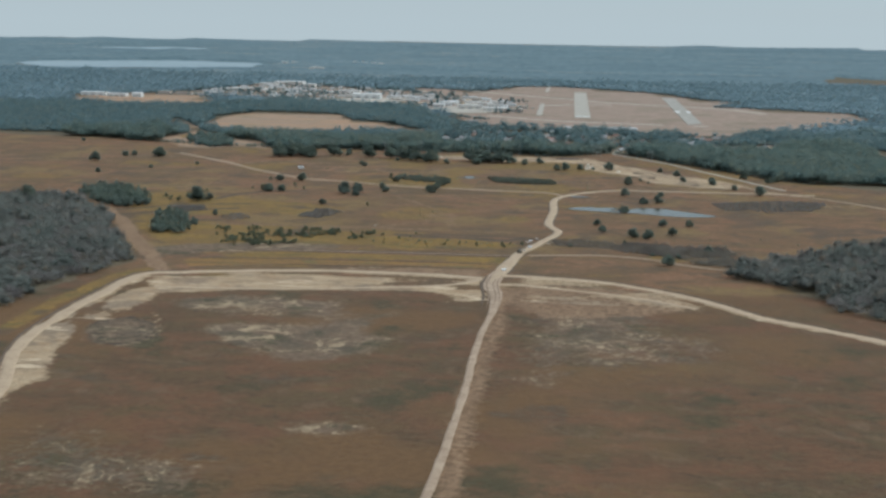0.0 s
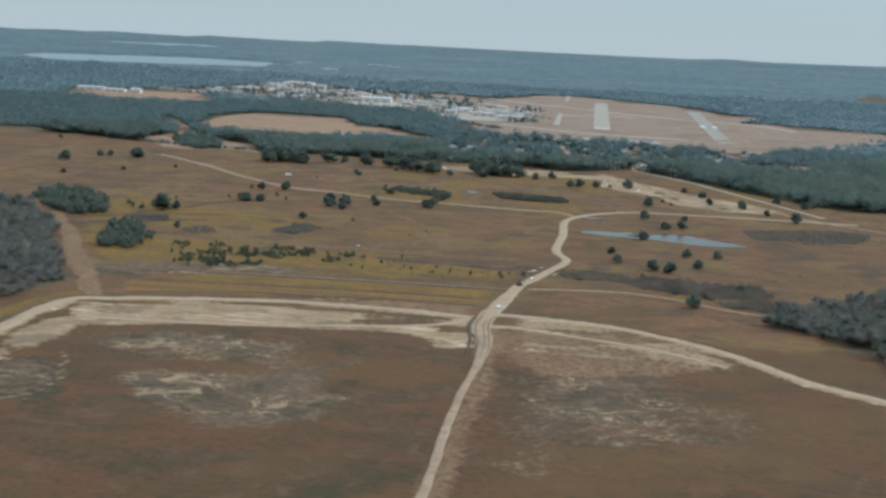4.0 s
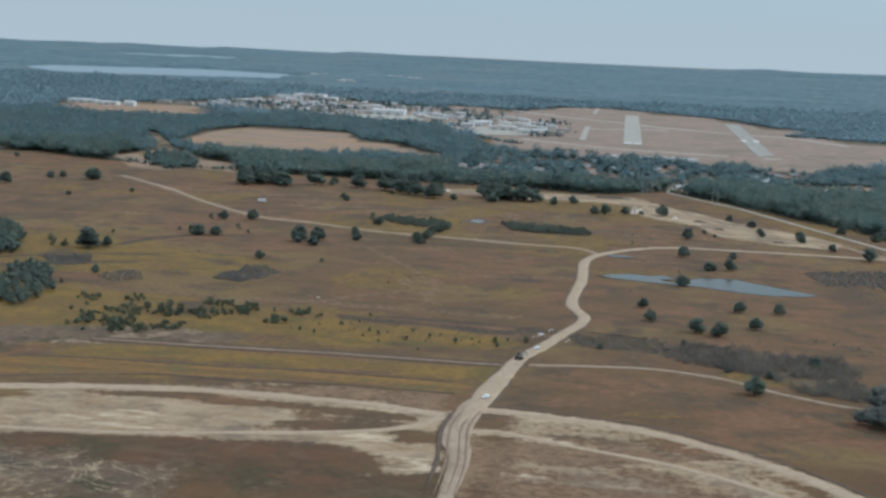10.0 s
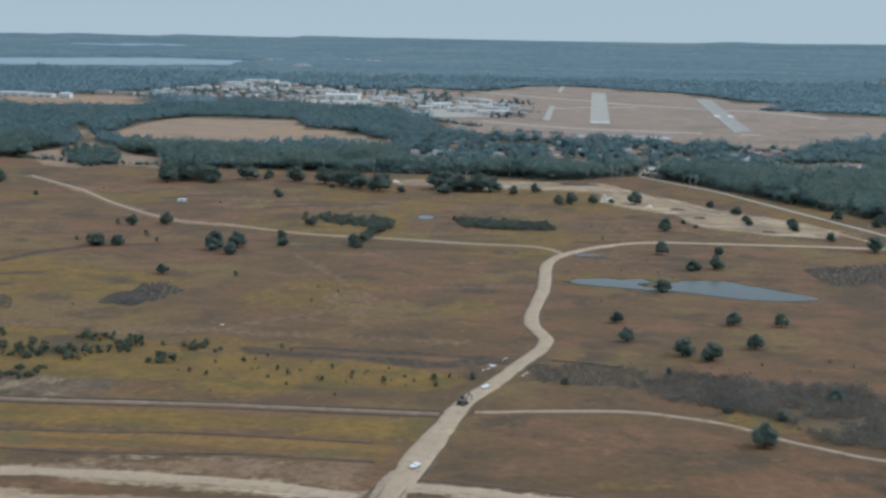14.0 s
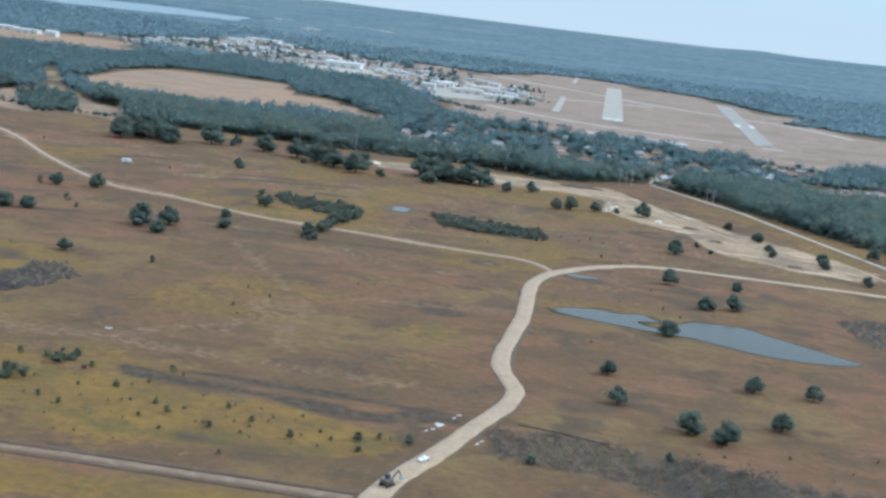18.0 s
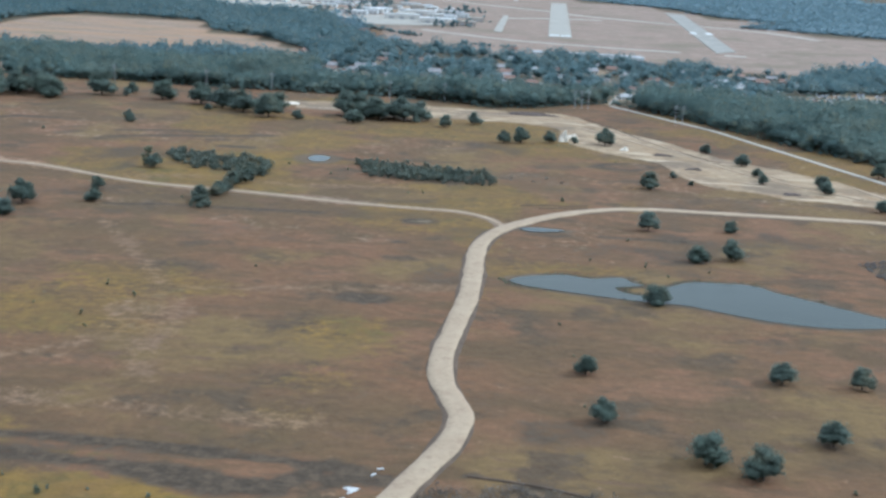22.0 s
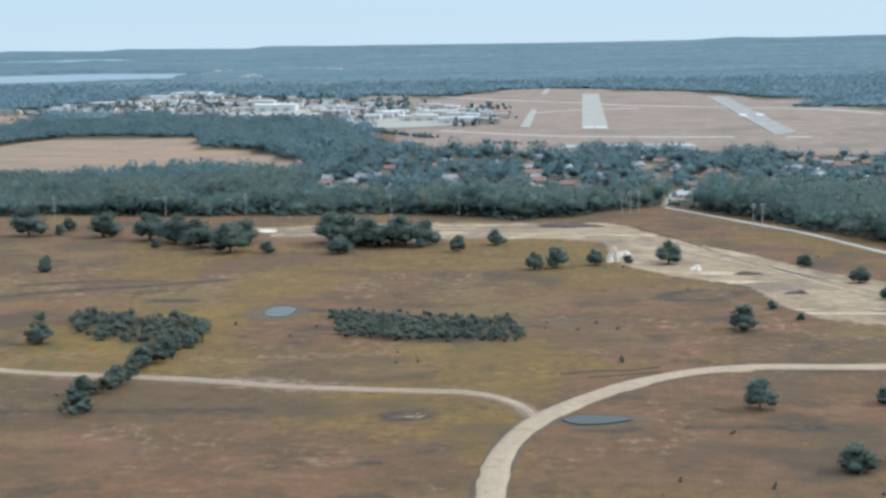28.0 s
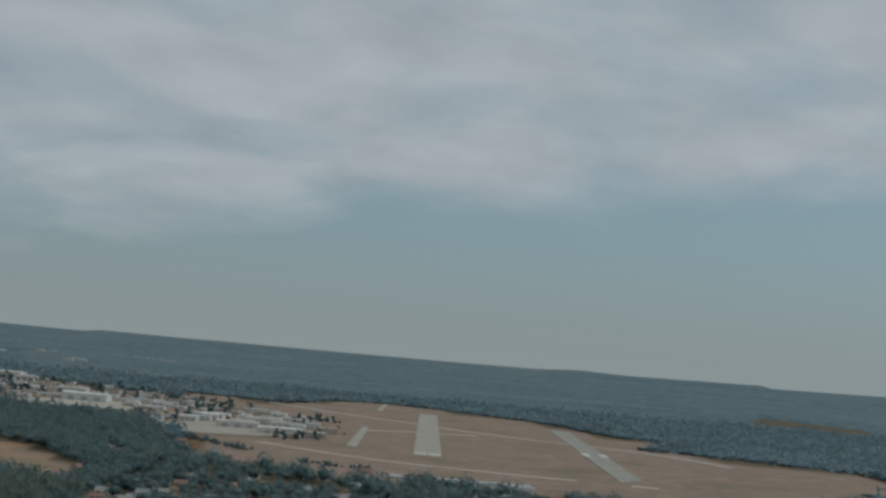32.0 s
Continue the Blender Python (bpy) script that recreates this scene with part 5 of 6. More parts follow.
def grove(name, mask, box, gap, sizes, material, label, seed, lumps=6, tufts=60, tall=(0.9, 1.3), tuft=0.05, low=0.02, cat="woods", sub=1, core=0):
    """Many trees or bushes joined into one thing."""
    x, y, rng = scatter(mask, box, gap, seed)
    kinds = [crown_arrays(rng, lumps, sub, tufts, 1.0, rng.uniform(*tall), low, tuft, 0.3, (0.13, 0.25) if core > 0 else (0.2, 0.34), core) for _ in range(8)]
    V, Fc, n = [], [], 0
    w = rng.uniform(*sizes, len(x)) * (0.45 + 1.1 * fractal(x, y, 60, seed))
    turn, pick = rng.uniform(0, 6.28, len(x)), rng.integers(0, 8, len(x))
    z, tall_ = height(x, y), w * rng.uniform(0.75, 1.3, len(x))
    for i in range(len(x)):
        v, f = kinds[pick[i]]
        c, s = math.cos(turn[i]) * w[i], math.sin(turn[i]) * w[i]
        V.append(np.stack([v[:, 0] * c - v[:, 1] * s + x[i], v[:, 0] * s + v[:, 1] * c + y[i], v[:, 2] * tall_[i] + z[i]], 1))
        Fc.append(f + n)
        n += len(v)
    if not V:
        return None
    ob = new(name, mesh_of(name, np.concatenate(V), np.concatenate(Fc), material, True))
    return tagged(ob, label, cat, kind="stuff")


def inside(poly, wob=8.0, seed=9):
    return lambda x, y: depth_in(poly, x, y) + wob * 2 * (fractal(x, y, 30, seed) - 0.5) > 0


def belt_mask(x, y):
    d = depth_in(BELT, x, y) + 10 * (fractal(x, y, 30, 4) - 0.5)
    gaps = fractal(x, y, 21, 17)
    houses = (x > -140) & (x < 190) & (y > -560)
    ok = d > 0
    ok &= depth_in(FIELD, x, y) < -4
    ok &= (depth_in(CLEARING, x, y) < 0) & (depth_in(CLEARING, x, y + 13) < 0)
    for lx, ly, rx in LOTS:
        ok &= (np.abs(x - lx) > rx + 2) | (y > ly + 9) | (y < ly - 44)
    ok &= (depth_in(YARD, x, y) < 3) & (depth_in(ORCHARD, x, y) < 3)
    ok &= ~(houses & (y < -300) & (gaps > 0.5))
    for hx, hy, _ in HOUSES:
        ok &= (np.abs(x - hx) > 7.5) | (y > hy + 7) | (y < hy - 24)
    for p in STREETS:
        ok &= near_line(p, x, y) > 5
    ok &= ~((y >= -300) & (x > -140) & (x < 190) & (gaps > 0.53))
    ok &= near_line(HIGHWAY, x, y) > 9
    return ok & ~hood(x, y)


def hood(x, y):
    """The built-up part behind the front trees."""
    return (x > -170) & (x < 150) & (y > -560) & (y < -285) & (depth_in(BELT, x, y) > 30 + 14 * (fractal(x, y, 26, 5) - 0.5))


def hood_trees(x, y):
    ok = hood(x, y) & (fractal(x, y, 15, 8) > 0.43) & (depth_in(YARD, x, y) < 3) & (depth_in(ORCHARD, x, y) < 3)
    for lx, ly, rx in LOTS:
        ok &= (np.abs(x - lx) > rx) | (y > ly + 9) | (y < ly - 26)
    for hx, hy, _ in HOUSES:
        ok &= (np.abs(x - hx) > 6.5) | (y > hy + 6) | (y < hy - 14)
    for p in STREETS:
        ok &= near_line(p, x, y) > 4.5
    return ok


def far_mask(x, y):
    ok = (y > -60) | (depth_in(BELT_SIDE, x, y) > 0)
    ok &= np.abs(x + 60) < 0.42 * (y + 2150)
    for p, m_ in ((AIRFIELD, 4), (TOWN, 8), (FIELD, 4), (FIELD_N, 6), (LAKE, 8), (FAR_FIELD_E, 8)):
        ok &= depth_in(p, x, y) + 14 * (fractal(x, y, 60, 44) - 0.5) < -m_
    return ok & (depth_in(BELT, x, y) < 0)


grove("woods_belt", lambda x, y: belt_mask(x, y) & (y < -470), (-600, -820, 300, -380), 6.6, (9, 14), BELTHAZELEAF, "dense dark green belt of mixed trees", 11, 0, 250, (0.6, 0.9), 0.040, core=1)
grove("woods_suburb", lambda x, y: belt_mask(x, y) & (y >= -470) & (np.abs(x + 60) < 0.42 * (y + 2150)), (-960, -480, 460, 260), 7.6, (8.5, 13), MIDHAZELEAF, "dark green trees among the houses, tinted bluish for haze", 12, 0, 70, (0.5, 0.8), 0.062, core=1)
grove("neighbourhood_trees", hood_trees, (-180, -570, 160, -280), 7.5, (6.5, 11), MIDHAZELEAF, "dark green trees scattered between houses and yards", 20, 1, 130, (0.65, 0.9), 0.05, core=1)
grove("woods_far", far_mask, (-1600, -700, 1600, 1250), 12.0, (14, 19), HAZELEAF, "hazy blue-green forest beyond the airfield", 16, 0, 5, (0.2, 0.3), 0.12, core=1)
grove("belt_underbrush", lambda x, y: (np.abs(depth_in(BELT, x, y) + 10 * (fractal(x, y, 30, 4) - 0.5) - 0.5) < 3.5) & (y < -540) & (near_line(HIGHWAY, x, y) > 7) & (depth_in(SAND, x, y) < 0), (-620, -860, 200, -540), 3.0, (2.6, 5.5), BELTHAZELEAF, "low green underbrush along the foot of the woods", 19, 1, 60, (0.5, 0.75), 0.06, cat="bushes")
grove("wood_isle", inside(WOOD_ISLE, 3), (-560, -640, -300, -380), 6.0, (8, 12), BELTHAZELEAF, "isolated clump of dark trees before a clearing", 18, 2, 210, (0.6, 0.9), 0.036, core=1)
for k, line in enumerate(HEDGES):
    q = np.array(line)
    grove("hedge", lambda x, y: near_line(line, x, y) < 5, (*(q.min(0) - 8), *(q.max(0) + 8)), 4.5, (5, 8), MIDHAZELEAF, "dark hedge row along the airfield edge", 51 + k, 1, 30, (0.6, 0.8), 0.05, cat="hedge", core=1)
for nm, poly, wob, box, sd in (("wood_west", WOOD_BARE_W, 8, (-520, -1480, -240, -1030), 13), ("wood_east", WOOD_BARE_E, 16, (60, -1420, 260, -1130), 14)):
    side = inside(poly, wob)
    grove("mixed_" + nm, lambda x, y: side(x, y) & (fractal(x, y, 13, 71) > 0.42), box, 5.4, (6, 10), WOODMIX, "dull green and brown trees beside the field", sd, 1, 200, (0.55, 0.85), 0.045, core=1)
    grove("bare_" + nm, lambda x, y: side(x, y) & (fractal(x, y, 13, 71) <= 0.47), box, 4.6, (4.5, 7.5), BARETWIG, "leafless grey-brown wood beside the field", sd + 40, 0, 170, (0.5, 0.8), 0.05, core=-1)
grove("thicket_northwest", lambda x, y: inside(WOOD_NW)(x, y) | inside(WOOD_NW_S)(x, y), (-400, -1240, -240, -980), 5, (5, 8), OAKLEAF, "dark thicket of evergreen trees", 15, 3, 220, (0.7, 0.95), 0.04, core=1)
for nm, poly, gap, sz, mat_, lab, sd in (
    ("brush_row", BRUSH_A, 2.5, (2.4, 3.8), ROWLEAF, "row of dense dark green bushes", 21),
    ("brush_marsh", BRUSH_B, 3.4, (2.6, 4.6), ROWLEAF, "olive green bushes round a marsh", 22),
    ("brush_south", BRUSH_C, 3.4, (2.0, 4.4), BRUSHLEAF, "scattered olive bushes in yellow grass", 23),
    ("brush_east", BRUSH_D, 2.3, (2.2, 4.0), DARKTWIG, "grey-brown leafless brush along a ditch", 24),
    ("brush_grey", BRUSH_E, 2.4, (1.8, 3.2), BARETWIG, "patch of grey leafless brush", 25),
    ("brush_grey", BRUSH_G, 2.6, (1.6, 2.8), BARETWIG, "patch of grey leafless brush", 29),
    ("brush_grey", BRUSH_H, 2.6, (1.6, 2.8), BARETWIG, "patch of grey leafless brush", 30),
    ("brush_grey", BRUSH_P, 2.8, (1.4, 2.4), BARETWIG, "wide patch of low grey leafless brush", 36),
    ("brush_wet", BRUSH_F, 9.0, (0.8, 2.0), DARKTWIG, "low brown brush in a wet hollow", 26),
    ("brush_pond", POND_EDGE, 1.1, (0.4, 0.95), BRUSHLEAF, "low reeds along the pond edge", 27),
):
    p = np.array(poly)
    msk = inside(poly, 6)
    if nm == "brush_south":
        msk = lambda x, y: np.minimum.reduce([np.hypot(x - cx, (y - cy) * 0.8) / (3.0 + 1.2 * (k % 5)) for k, (cx, cy) in enumerate(CLUMPS)]) + 1.2 * (fractal(x, y, 9, 33) - 0.5) < 1
    if nm == "brush_east":
        msk = lambda x, y: (depth_in(BRUSH_D, x, y) + 16 * (fractal(x, y, 18, 34) - 0.5) > 0) & (fractal(x, y, 8, 35) > 0.27)
    if nm == "brush_pond":
        msk = lambda x, y: (np.abs(depth_in(POND, x, y) + 1.3) < 1.5) & (fractal(x, y, 12, 3) > 0.48) & (y > -1046)
    grove(nm, msk, (*(p.min(0) - 8), *(p.max(0) + 8)), gap, sz, mat_, lab, sd, 4 if nm == "brush_pond" else 0 if mat_ in (DARKTWIG, BARETWIG) else 3, 30 if nm == "brush_pond" else 60 if nm == "brush_east" else 150, (0.2, 0.34) if mat_ in (DARKTWIG, BARETWIG) else (0.6, 0.85) if nm == "brush_row" else (0.42, 0.6), 0.042 if nm in ("brush_row", "brush_pond") else 0.055, 0.0, "bushes", core=-1 if mat_ in (DARKTWIG, BARETWIG) or nm in ("brush_row", "brush_marsh", "brush_south") else 0)
grove("tree_chain", lambda x, y: (near_line(CHAIN, x, y) < 3.6) & (fractal(x, y, 14, 77) > 0.36), (-200, -1000, -90, -820), 3.4, (2.4, 5.4), ROWLEAF, "chain of dark bushy trees across the grass", 28, 6, 280, (0.75, 0.95), 0.04)
grove("shrubs", lambda x, y: (fractal(x, y, 45, 61) > 0.71) & (near_line(MAIN_ROAD, x, y) > 8) & (depth_in(POND, x, y) < -4) & (depth_in(SAND, x, y) < 0), (-330, -1260, 150, -640), 14, (0.6, 1.6), BRUSHLEAF, "small scattered shrubs in dry grass", 31, 4, 40, (0.6, 0.9), 0.05, 0.0, "bushes")
grove("shrubs_yellow", inside(YELLOW, 4), (-190, -1260, -40, -1170), 9, (0.5, 1.3), OAKLEAF, "small dark shrubs in yellow grass", 32, 4, 50, (0.7, 1.0), 0.05, 0.0, "bushes")



# ---- far woods ----
def build_canopy():
    gx, gy = graded(-3600, 3600, -900, 900, 15.0, 1.08), graded(-700, 2900, -160, 1500, 15.0, 1.08)
    X, Y = np.meshgrid(gx, gy)
    x, y = X.ravel(), Y.ravel()
    ok = (y > 150) | (depth_in(BELT_SIDE, x, y) > 0)
    for p, m_ in ((AIRFIELD, 12), (TOWN, 18), (FIELD, 8), (FIELD_N, 12), (LAKE, 10), (LAKE_N, 10), (FAR_FIELD, 8), (FAR_FIELD_E, 8)):
        ok &= depth_in(p, x, y) + 14 * (fractal(x, y, 60, 44) - 0.5) < -np.where((y < 1560) & (np.abs(x + 60) < 0.42 * (y + 2150)), m_ + 16, m_ * 0.5)
    ok &= np.hypot(x - CENTRE[0], y - CENTRE[1]) < RIM - 10
    rng = np.random.default_rng(5)
    tall = np.where(y < 1560, 2.0, 5.0) + 4 * fractal(x, y, 70, 41) + rng.uniform(-1.5, 1.5, len(x))
    turn = np.degrees(np.arctan2(x, y + 1600)) - 5.5
    hill = 5 * np.exp(-((turn / 1.1) ** 2)) + 2.0 / (1 + np.exp(-turn * 1.5))
    far = np.clip((np.hypot(x - CENTRE[0], y - CENTRE[1]) - 3900) / 500, 0, 1)
    z = height(x, y) + np.where(ok, tall * (1 - 0.75 * far) + 3 * far, -2.0) + hill * far - 1.5 * far
    jx, jy = rng.uniform(-3, 3, len(x)), rng.uniform(-3, 3, len(x))
    n, m2 = len(gx), len(gy)
    idx = np.arange(n * m2).reshape(m2, n)
    f = np.stack([idx[:-1, :-1], idx[:-1, 1:], idx[1:, 1:], idx[1:, :-1]], -1).reshape(-1, 4)
    f = f[ok[f].any(1)]
    ob = new("far_woods", mesh_of("far_woods", np.c_[x + jx, y + jy, z], f, HAZECANOPY, True))
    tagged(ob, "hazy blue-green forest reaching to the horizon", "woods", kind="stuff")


build_canopy()


# ---- houses and the town ----
def box(bm, x0, x1, y0, y1, z0, z1):
    bmesh.ops.create_cube(bm, size=1, matrix=Matrix.Translation(((x0 + x1) / 2, (y0 + y1) / 2, (z0 + z1) / 2)) @ Matrix.Diagonal((x1 - x0, y1 - y0, z1 - z0, 1)))


WALLS = [surface("wall_paint", c, tuple(v * 0.85 for v in c), 0.4, 3.0, 0.8) for c in ((0.58, 0.54, 0.48), (0.60, 0.60, 0.57), (0.42, 0.37, 0.31))]
ROOFS = [surface("roof_shingle", c, tuple(v * 0.75 for v in c), 0.5, 4.0, 0.9) for c in ((0.30, 0.28, 0.27), (0.46, 0.44, 0.42), (0.26, 0.17, 0.13))]
METAL = surface("white_metal_roof", (0.60, 0.58, 0.54), (0.46, 0.45, 0.42), 0.05, 1.0, 0.55)
GREYMETAL = surface("grey_metal_roof", (0.38, 0.375, 0.36), (0.30, 0.295, 0.285), 0.05, 1.0, 0.55)
GLASS = surface("dark_glass", (0.04, 0.05, 0.06), (0.06, 0.07, 0.08), 1.0, 3.0, 0.15)


def house(k):
    L, W, H, R = ((13, 8, 2.9, 2.4), (15, 9, 3.0, 2.2), (11, 7.5, 2.8, 2.6))[k]
    ob = new("house")
    bm = bmesh.new()
    box(bm, -L / 2, L / 2, -W / 2, W / 2, 0, H)
    g = [bm.verts.new(p) for p in ((-L / 2, -W / 2, H), (-L / 2, W / 2, H), (-L / 2, 0, H + R * 0.9), (L / 2, -W / 2, H), (L / 2, W / 2, H), (L / 2, 0, H + R * 0.9))]
    bm.faces.new(g[:3])
    bm.faces.new(g[3:])
    wall = bm_part("wall", bm, WALLS[k], ob)
    bm = bmesh.new()
    o = 0.6
    for s in (-1, 1):
        q = [(-L / 2 - o, s * (W / 2 + o), H - 0.3), (L / 2 + o, s * (W / 2 + o), H - 0.3), (L / 2 + o, 0, H + R), (-L / 2 - o, 0, H + R)]
        top = [bm.verts.new(p) for p in q]
        bot = [bm.verts.new((p[0], p[1], p[2] - 0.2)) for p in q]
        bm.faces.new(top)
        bm.faces.new(bot[::-1])
        for i in range(4):
            bm.faces.new((top[i], bot[i], bot[(i + 1) % 4], top[(i + 1) % 4]))
    bmesh.ops.recalc_face_normals(bm, faces=bm.faces[:])
    bm_part("roof", bm, (ROOFS[0], GREYMETAL, ROOFS[2])[k], ob)
    for x in (-L * 0.32, L * 0.3):
        bm = bmesh.new()
        box(bm, x - 0.8, x + 0.8, -W / 2 - 0.06, -W / 2 + 0.05, 0.9, 2.2)
        win = bm_part("window", bm, GLASS, ob)
        bm = bmesh.new()
        for a0, a1, z0, z1 in ((-0.95, -0.8, 0.8, 2.3), (0.8, 0.95, 0.8, 2.3), (-0.8, 0.8, 2.2, 2.3), (-0.8, 0.8, 0.8, 0.9)):
            box(bm, x + a0, x + a1, -W / 2 - 0.1, -W / 2 + 0.05, z0, z1)
        bm_part("window_frame", bm, PAINT, win)
    bm = bmesh.new()
    box(bm, -0.5, 0.5, -W / 2 - 0.08, -W / 2 + 0.05, 0, 2.1)
    bm_part("door", bm, ROOFS[2], ob)
    return ob


def place_all(kinds, spots, label, cat, group):
    """spots: (kind, x, y, turn, scale). The first of each kind is the template itself."""
    used, late = set(), []
    for k, x, y, turn, s in spots:
        m_ = Matrix.LocRotScale((x, y, float(height(x, y))), Euler((0, 0, radians(turn))), Vector((s, s, s)) if isinstance(s, (int, float)) else Vector(s))
        if k in used:
            ob = copy_thing(kinds[k], m_)
        else:
            ob = kinds[k]
            used.add(k)
            late.append((ob, m_))
        tagged(ob, label[k] if isinstance(label, (list, tuple)) else label, cat, group)
    for ob, m_ in late:
        ob.matrix_basis = m_
    for k, ob in enumerate(kinds):
        if k not in used:
            for c in (*ob.children_recursive, ob):
                bpy.data.objects.remove(c)


place_all(
    [house(k) for k in range(3)],
    [(random.Random(i).choice((0, 0, 1, 2, 2)), x, y, t, random.Random(i).uniform(0.55, 0.8)) for i, (x, y, t) in enumerate(HOUSES)],
    ["beige house with grey shingle roof among trees", "white house with bright metal roof among trees", "tan house with brown roof among trees"],
    "house", "houses among the trees")


def shed(k):
    """Large flat town buildings, 1 by 1 by 1 m before they are scaled to size."""
    ob = new("warehouse")
    bm = bmesh.new()
    box(bm, -0.5, 0.5, -0.5, 0.5, 0, 0.92)
    bm_part("wall", bm, (WALLS[1], WALLS[0], WALLS[1], WALLS[2])[k], ob)
    bm = bmesh.new()
    if k in (0, 2):
        for s in (-1, 1):
            q = [(-0.51, s * 0.52, 0.9), (0.51, s * 0.52, 0.9), (0.51, 0, 1.05), (-0.51, 0, 1.05)]
            a = [bm.verts.new(p) for p in q]
            b = [bm.verts.new((p[0], p[1], p[2] - 0.03)) for p in q]
            bm.faces.new(a)
            bm.faces.new(b[::-1])
            for i in range(4):
                bm.faces.new((a[i], b[i], b[(i + 1) % 4], a[(i + 1) % 4]))
    else:
        box(bm, -0.51, 0.51, -0.51, 0.51, 0.92, 1.0)
        box(bm, -0.2, 0.0, -0.1, 0.1, 1.0, 1.12)
    bmesh.ops.recalc_face_normals(bm, faces=bm.faces[:])
    bm_part("roof", bm, (METAL, METAL, GREYMETAL, TAXI)[k], ob)
    for x in (-0.3, 0.0, 0.3):
        bm = bmesh.new()
        box(bm, x - 0.07, x + 0.07, -0.51, -0.49, 0.02, 0.55)
        bm_part("door", bm, GREYMETAL, ob)
    return ob


def town_spots():
    rng = random.Random(42)
    spots = []
    xs = [p[0] for p in TOWN]
    ys = [p[1] for p in TOWN]
    while len(spots) < 170:
        x, y = rng.uniform(min(xs), max(xs)), rng.uniform(min(ys), max(ys))
        if depth_in(TOWN, np.array([x]), np.array([y]))[0] < 6 or any(math.hypot(x - q[1], y - q[2]) < 17 for q in spots):
            continue
        if depth_in(LOT, np.array([x]), np.array([y]))[0] > -5 or depth_in(APRON, np.array([x]), np.array([y]))[0] > -5:
            continue
        s = rng.choice((1, 1, 1.4, 1.8))
        spots.append((rng.choice((0, 1, 2, 2, 2, 3, 3, 3)), x, y, rng.choice((0, 0, 90, 8, 12)), (rng.uniform(9, 20) * s, rng.uniform(7, 12) * s, rng.uniform(3, 5.5))))
    return spots


place_all([shed(k) for k in range(4)], town_spots() + BIG_SHEDS,
          ["white metal-roofed warehouse in the town", "flat white-roofed building in the town", "grey metal-roofed shed in the town", "low beige building in the town"],
          "building", "town buildings")
grove("town_trees", lambda x, y: (depth_in(TOWN, x, y) > -10) & (fractal(x, y, 60, 88) > 0.52) & (depth_in(LOT, x, y) < 0) & (depth_in(APRON, x, y) < 0), (-850, 40, -60, 900), 17, (6, 10), MIDHAZELEAF, "scattered trees between the town buildings", 41, 4, 12, tuft=0.07)


# ---- small things ----
STEEL = surface("weathered_steel", (0.42, 0.42, 0.40), (0.34, 0.34, 0.33), 0.5, 4.0, 0.6)
RUBBER = surface("tyre_rubber", (0.03, 0.03, 0.03), (0.05, 0.05, 0.05), 1.0, 6.0, 0.9)
CARS = [surface("car_paint", c, tuple(v * 0.9 for v in c), 0.5, 4.0, 0.35) for c in ((0.78, 0.78, 0.77), (0.45, 0.47, 0.50), (0.10, 0.12, 0.17), (0.30, 0.07, 0.06))]
DARKPAINT = surface("dark_machine_paint", (0.07, 0.065, 0.055), (0.10, 0.09, 0.07), 0.5, 3.0, 0.6)
REDROOF = surface("orange_red_panel", (0.62, 0.16, 0.09), (0.50, 0.13, 0.08), 0.4, 3.0, 0.6)
PIPE = surface("pale_concrete_pipe", (0.62, 0.60, 0.56), (0.52, 0.50, 0.47), 0.6, 4.0, 0.85)
PALESAND = surface("piled_pale_sand", (0.66, 0.58, 0.46), (0.55, 0.47, 0.36), 0.2, 1.5, 0.95, None, 0.1)
BRUSHPILE = surface("dead_brush", (0.12, 0.09, 0.075), (0.085, 0.065, 0.055), 0.5, 3.0, 0.95)


def car(k):
    ob = new("parked_car")
    bm = bmesh.new()
    box(bm, -2.2, 2.2, -0.85, 0.85, 0.3, 0.95)
    bmesh.ops.bevel(bm, geom=bm.edges[:], offset=0.12, segments=1, affect="EDGES")
    bm_part("body", bm, CARS[k], ob)
    bm = bmesh.new()
    lo = [bm.verts.new(p) for p in ((-1.7, -0.75, 0.95), (0.9, -0.75, 0.95), (0.9, 0.75, 0.95), (-1.7, 0.75, 0.95))]
    hi = [bm.verts.new(p) for p in ((-1.2, -0.62, 1.45), (0.3, -0.62, 1.45), (0.3, 0.62, 1.45), (-1.2, 0.62, 1.45))]
    for i in range(4):
        bm.faces.new((lo[i], lo[(i + 1) % 4], hi[(i + 1) % 4], hi[i]))
    bm_part("window", bm, GLASS, ob)
    bm = bmesh.new()
    box(bm, -1.2, 0.3, -0.62, 0.62, 1.45, 1.52)
    bm_part("roof", bm, CARS[k], ob)
    for x in (-1.35, 1.35):
        for y in (-0.8, 0.8):
            bm = bmesh.new()
            bmesh.ops.create_cone(bm, cap_ends=True, segments=10, radius1=0.32, radius2=0.32, depth=0.22, matrix=Matrix.Translation((x, y, 0.32)) @ Matrix.Rotation(math.pi / 2, 4, "X"))
            bm_part("wheel", bm, RUBBER, ob)
    return ob


def in_poly(poly, x, y, d=0.0):
    return depth_in(poly, np.array([float(x)]), np.array([float(y)]))[0] > d


